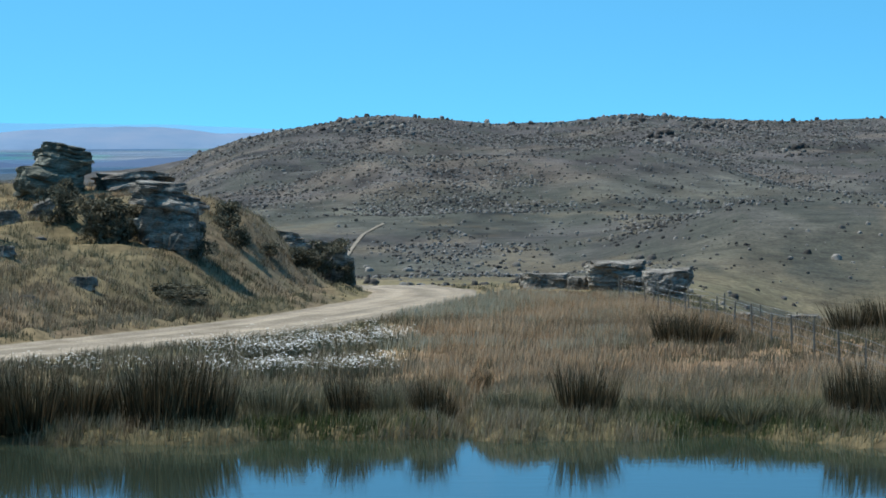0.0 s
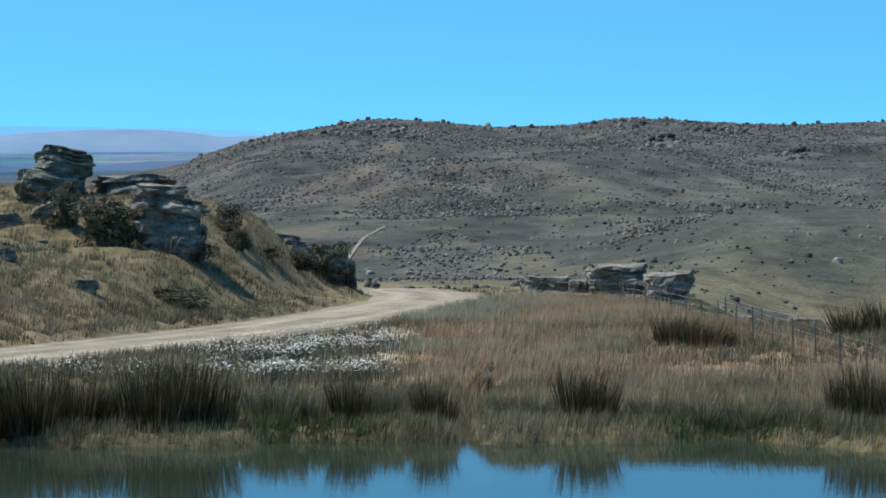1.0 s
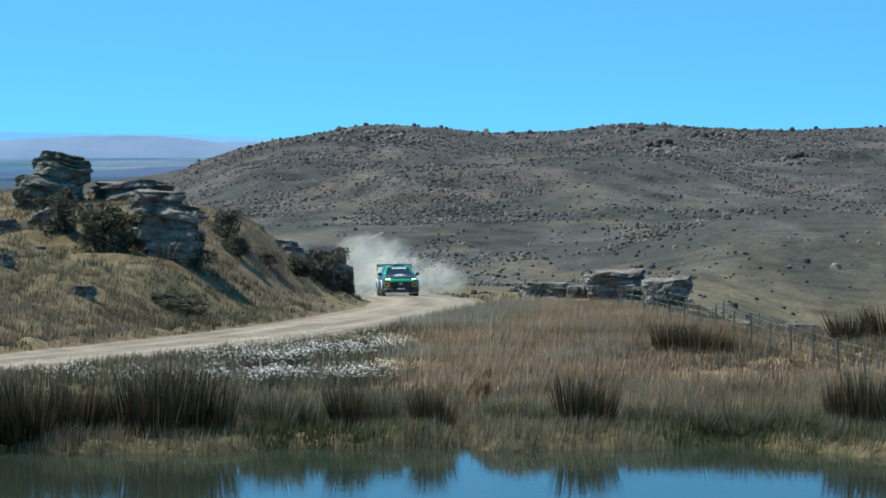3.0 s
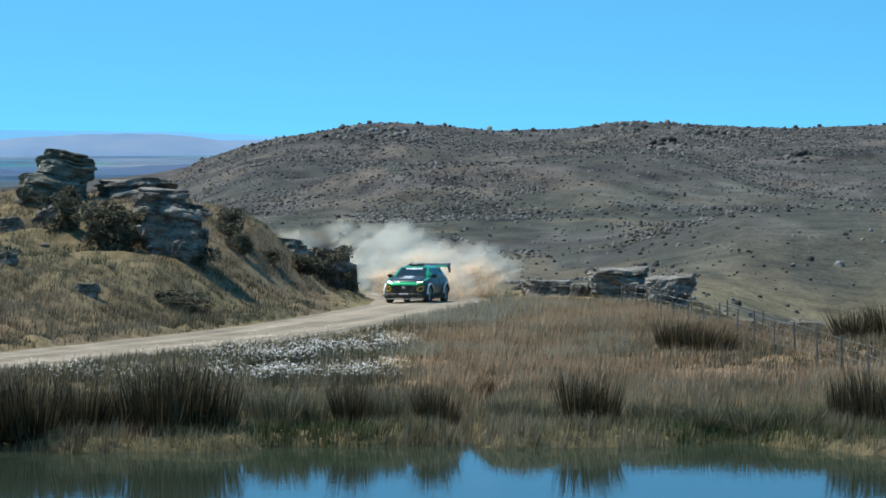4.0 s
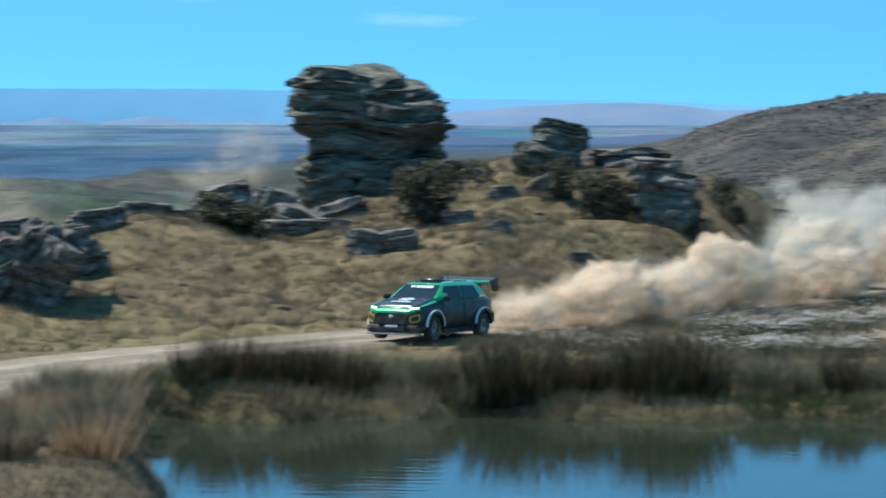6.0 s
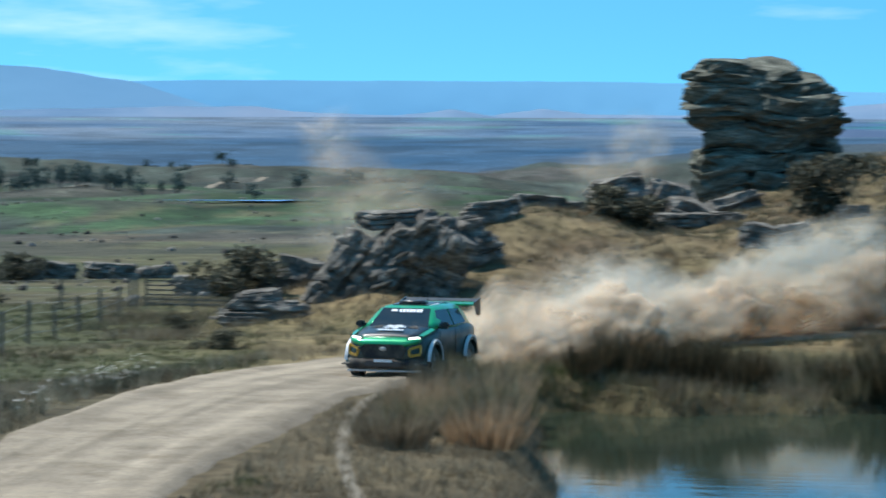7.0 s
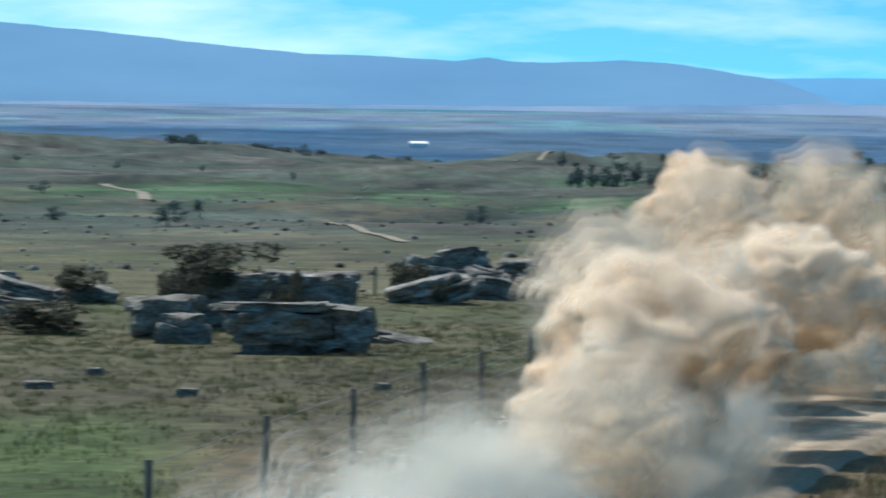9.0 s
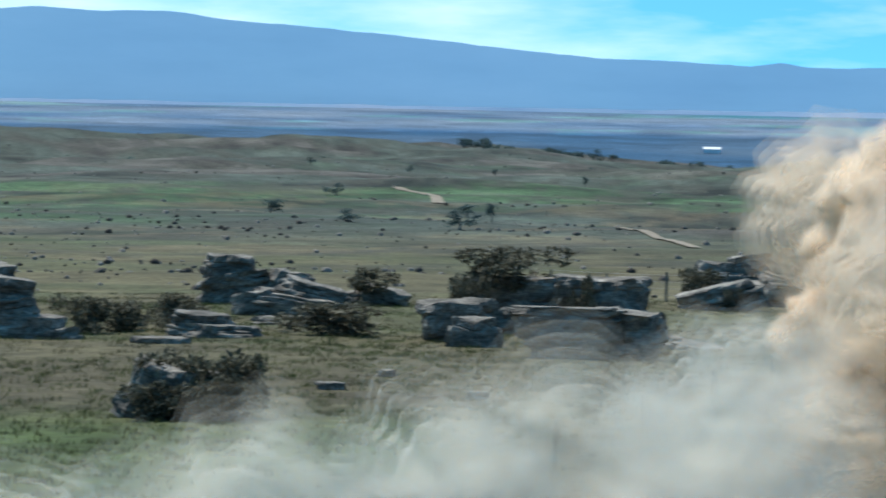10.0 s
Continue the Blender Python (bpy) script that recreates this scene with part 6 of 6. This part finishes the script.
# ---- dust raised by the car ----
def puff_mesh(name, seed, strength, crisp=True, material=None):
    """A billow of dust, unit radius: nested lumpy skins, faint outside and denser inwards."""
    bm = bmesh.new()
    bmesh.ops.create_icosphere(bm, subdivisions=4, radius=1.0)
    unit = np.array([q.co[:] for q in bm.verts])
    tris = np.array([[q.index for q in f.verts] for f in bm.faces])
    bm.free()
    off = np.array([seed * 3.7, seed * 1.3, seed * 2.1])
    big = np.array([noise.fractal(Vector(u * 1.1 + off), 0.8, 2.0, 3) for u in unit])
    lump = np.array([0.5 - abs(noise.noise(Vector(u * 2.1 + off))) * 1.9 + 0.5 * (0.5 - abs(noise.noise(Vector(u * 4.6 + off))) * 1.9) + 0.25 * (0.5 - abs(noise.noise(Vector(u * 9.5 + off))) * 1.9) for u in unit])
    shape = 0.86 + 0.34 * big + 0.17 * lump
    skins = ((1.0, 0.05), (0.975, 0.10), (0.945, 0.17), (0.91, 0.26), (0.86, 0.40), (0.78, 0.60)) if crisp else ((1.0, 0.03), (0.92, 0.06), (0.83, 0.10), (0.73, 0.14), (0.61, 0.19), (0.46, 0.26))
    V, F, W = [], [], []
    for i, (r, a) in enumerate(skins):
        V.append(unit * (shape * r)[:, None] * (1.0, 1.0, 0.88))
        F.append(tris + i * len(unit))
        if i:    # a thread that holds the skins together
            F.append(np.array([[tris[0][0] + (i - 1) * len(unit), tris[0][1] + (i - 1) * len(unit), tris[0][0] + i * len(unit)]]))
        W.append(np.full(len(unit), a * strength))
    V, F, W = np.concatenate(V), np.concatenate(F), np.concatenate(W)
    me = bpy.data.meshes.new(name)
    me.vertices.add(len(V))
    me.vertices.foreach_set("co", V.ravel())
    me.loops.add(F.size)
    me.loops.foreach_set("vertex_index", F.ravel())
    me.polygons.add(len(F))
    me.polygons.foreach_set("loop_start", np.arange(len(F)) * 3)
    me.polygons.foreach_set("use_smooth", np.ones(len(F), bool))
    me.update(calc_edges=True)
    c = me.color_attributes.new("dens", "FLOAT_COLOR", "POINT")
    c.data.foreach_set("color", np.repeat(W, 4).astype(np.float32))
    me.materials.append(material or M_DUST)
    return me


DENSE = [puff_mesh("dust_puff", 20 + k, 1.25) for k in range(4)]
SOFT = [puff_mesh("dust_puff", 30 + k, 1.35, False) for k in range(3)]
THIN = [puff_mesh("dust_haze", 40 + k, 0.18, False) for k in range(2)]
EARLY = [puff_mesh("dust_puff", 70 + k, 0.45, False, M_DUST_PALE) for k in range(2)]
PALE = [puff_mesh("dust_puff", 60 + k, 0.42, False, M_DUST_PALE) for k in range(2)]
PUFFS = []
RD = random.Random(9)


def puff(te, place, radius, rise, drift, meshes, label, tau=0.9, kick=0.0):
    """One billow that leaves the road at te, swells upward and drifts with the wind."""
    ob = new("dust_puff", meshes[len(PUFFS) % len(meshes)])
    ob.scale = (radius, radius, radius * 0.9)
    tagged(ob, label, "dust", "dust trail")
    PUFFS.append((ob, te, place, radius, rise, drift, tau, RD.uniform(0, 360), RD.uniform(-25, 25), kick))


te = 0.0
k = 0
while te < 8.75:
    x, y, z, head = car_at(te)
    back = radians(head + 180)
    for lay in range(3):
        rr = (1.0, 1.2, 1.35)[lay] * RD.uniform(0.8, 1.25)
        up = (0.3, 1.4, 2.8)[lay] * RD.uniform(0.7, 1.3) * (1.0 if te < 5.0 else 0.8 if te < 6.9 else 1.25 if te < 7.9 else 1.32)
        wide = 1.0 if te < 4.4 else 0.45
        sx, sy = RD.gauss(0.75 if te < 4.4 else 0, wide), RD.gauss(0, 0.45)
        reach = 1.3 + 0.7 * lay
        kind = DENSE if (lay == 1 and k % 2 == 0) or (lay == 2 and k % 3 == 0) else SOFT
        if te < 4.6:
            kind, rr = EARLY if te < 3.0 or lay == 2 else SOFT, rr * 1.12
        elif te < 6.8:
            kind, rr = EARLY if lay == 2 else DENSE if lay == 1 and k % 3 == 0 else SOFT, rr * 1.2
        elif te < 7.2:
            rr *= 1.18
        elif te > 8.25 and lay == 0:
            kind = PALE
        elif te > 8.52:
            kind, rr, up = PALE, rr * 1.1, up * 0.7
        puff(te + 0.06 + 0.05 * lay, (x + reach * math.cos(back) + sx * 0.6, y + reach * math.sin(back) + sy * 0.6, z), rr, up,
             (sx * 0.9 - (0.2, 0.5, 0.65)[lay] * (0.0 if te < 4.4 else 1.0 if te < 7.2 else 0.35), sy * 0.9 - 0.1), kind, "billow of pale tan dust hanging over the gravel road",
             kick=-RD.uniform(0.3, 3.0) * (1.0, 0.75, 0.3)[lay] if 6.95 < te < 8.0 else 0.0)
    te += 0.3 if te < 1.2 else 0.15 if te < 4.6 else 0.11 if te < 8.1 else 0.13
    k += 1
# thin veil blown across the roadside from the last stretch
VEIL = [puff_mesh("dust_haze", 50 + k, 0.5, False, M_DUST_PALE) for k in range(2)]
for i in range(16):
    q = 8.25 + 0.05 * i
    x, y, z, head = car_at(q)
    puff(q + 0.1, (x + RD.uniform(-0.6, 0.2), y + 2.0 + RD.uniform(-0.5, 1.5), z), RD.uniform(1.2, 1.9), RD.uniform(0.3, 1.1), (-0.6 - 0.26 * i * RD.uniform(0.8, 1.2), 1.2), VEIL,
         "thin veil of pale dust drifting off the road")
# haze hanging behind the outcrop from an earlier car
for i, (az, dist, zz, rr) in enumerate(((18.2, 150, 0.8, 2.0), (18.0, 152, 3.0, 2.0), (18.4, 152, 5.0, 1.6), (13.2, 160, 2.8, 2.0), (12.6, 160, 4.6, 1.8), (17.2, 155, 1.6, 2.2))):
    ob = new("dust_haze", THIN[i % 2])
    ob.scale = (rr * 1.3, rr * 1.3, rr * 1.3)
    x, y = bearing(az, dist)
    tagged(ob, "faint drifting dust haze behind the outcrop", "dust", "far dust haze")
    PUFFS.append((ob, None, (x, y, zz), rr, 0, (-0.4, 0), 1, i * 60, 3, 0))


def motions():
    """Everything that moves: the car, its wheels, the dust."""
    walk(CAR, [(t, pose(x, y, z, 0, -p, h)) for t, x, y, z, h, p in CAR_ROWS])
    for w in WHEELS:
        at = w.matrix_basis.translation.copy()
        walk(w, [(i / 30, pose(*at, 0, (i * 76) % 360, 0)) for i in range(0, 301)])
    for ob, te, (x, y, z), r, rise, (vx, vy), tau, turn, spin, kick in PUFFS:
        if te is None:
            walk(ob, [(0.0, pose(x, y, z, 0, 0, turn)), (10.0, pose(x + vx * 4, y + vy * 4, z + 0.5, 0, 0, turn + 10))])
            continue
        low = pose(x, y, z - 2.2 * r - 1.5, 0, 0, turn)
        rows = [(0.0, low)] if te > 0.07 else []
        if te > 0.2:
            rows.append((te - 0.1, low))
        for dt in (0.0, 0.25, 0.6, 1.2, 2.0, 3.2, 5.0, 8.0):
            t = te + dt
            if t > 9.95:
                break
            f = 1 - math.exp(-dt / tau)
            g = 1 - math.exp(-dt / 2.5)
            rows.append((t, pose(x + vx * 2.2 * g * (1 + 0.3 * dt) + kick * (1 - math.exp(-dt / 0.25)), y + vy * 2.2 * g, z + 0.15 * r + rise * f + 0.12 * dt, spin * f, spin * 0.6 * f, turn + spin * g)))
        dt = 10.0 - te
        g = 1 - math.exp(-dt / 2.5)
        rows.append((10.0, pose(x + vx * 2.2 * g * (1 + 0.3 * dt) + kick * (1 - math.exp(-dt / 0.25)), y + vy * 2.2 * g, z + 0.15 * r + rise * (1 - math.exp(-dt / tau)) + 0.12 * dt, spin, spin * 0.6, turn + spin * g)))
        walk(ob, rows)


motions()
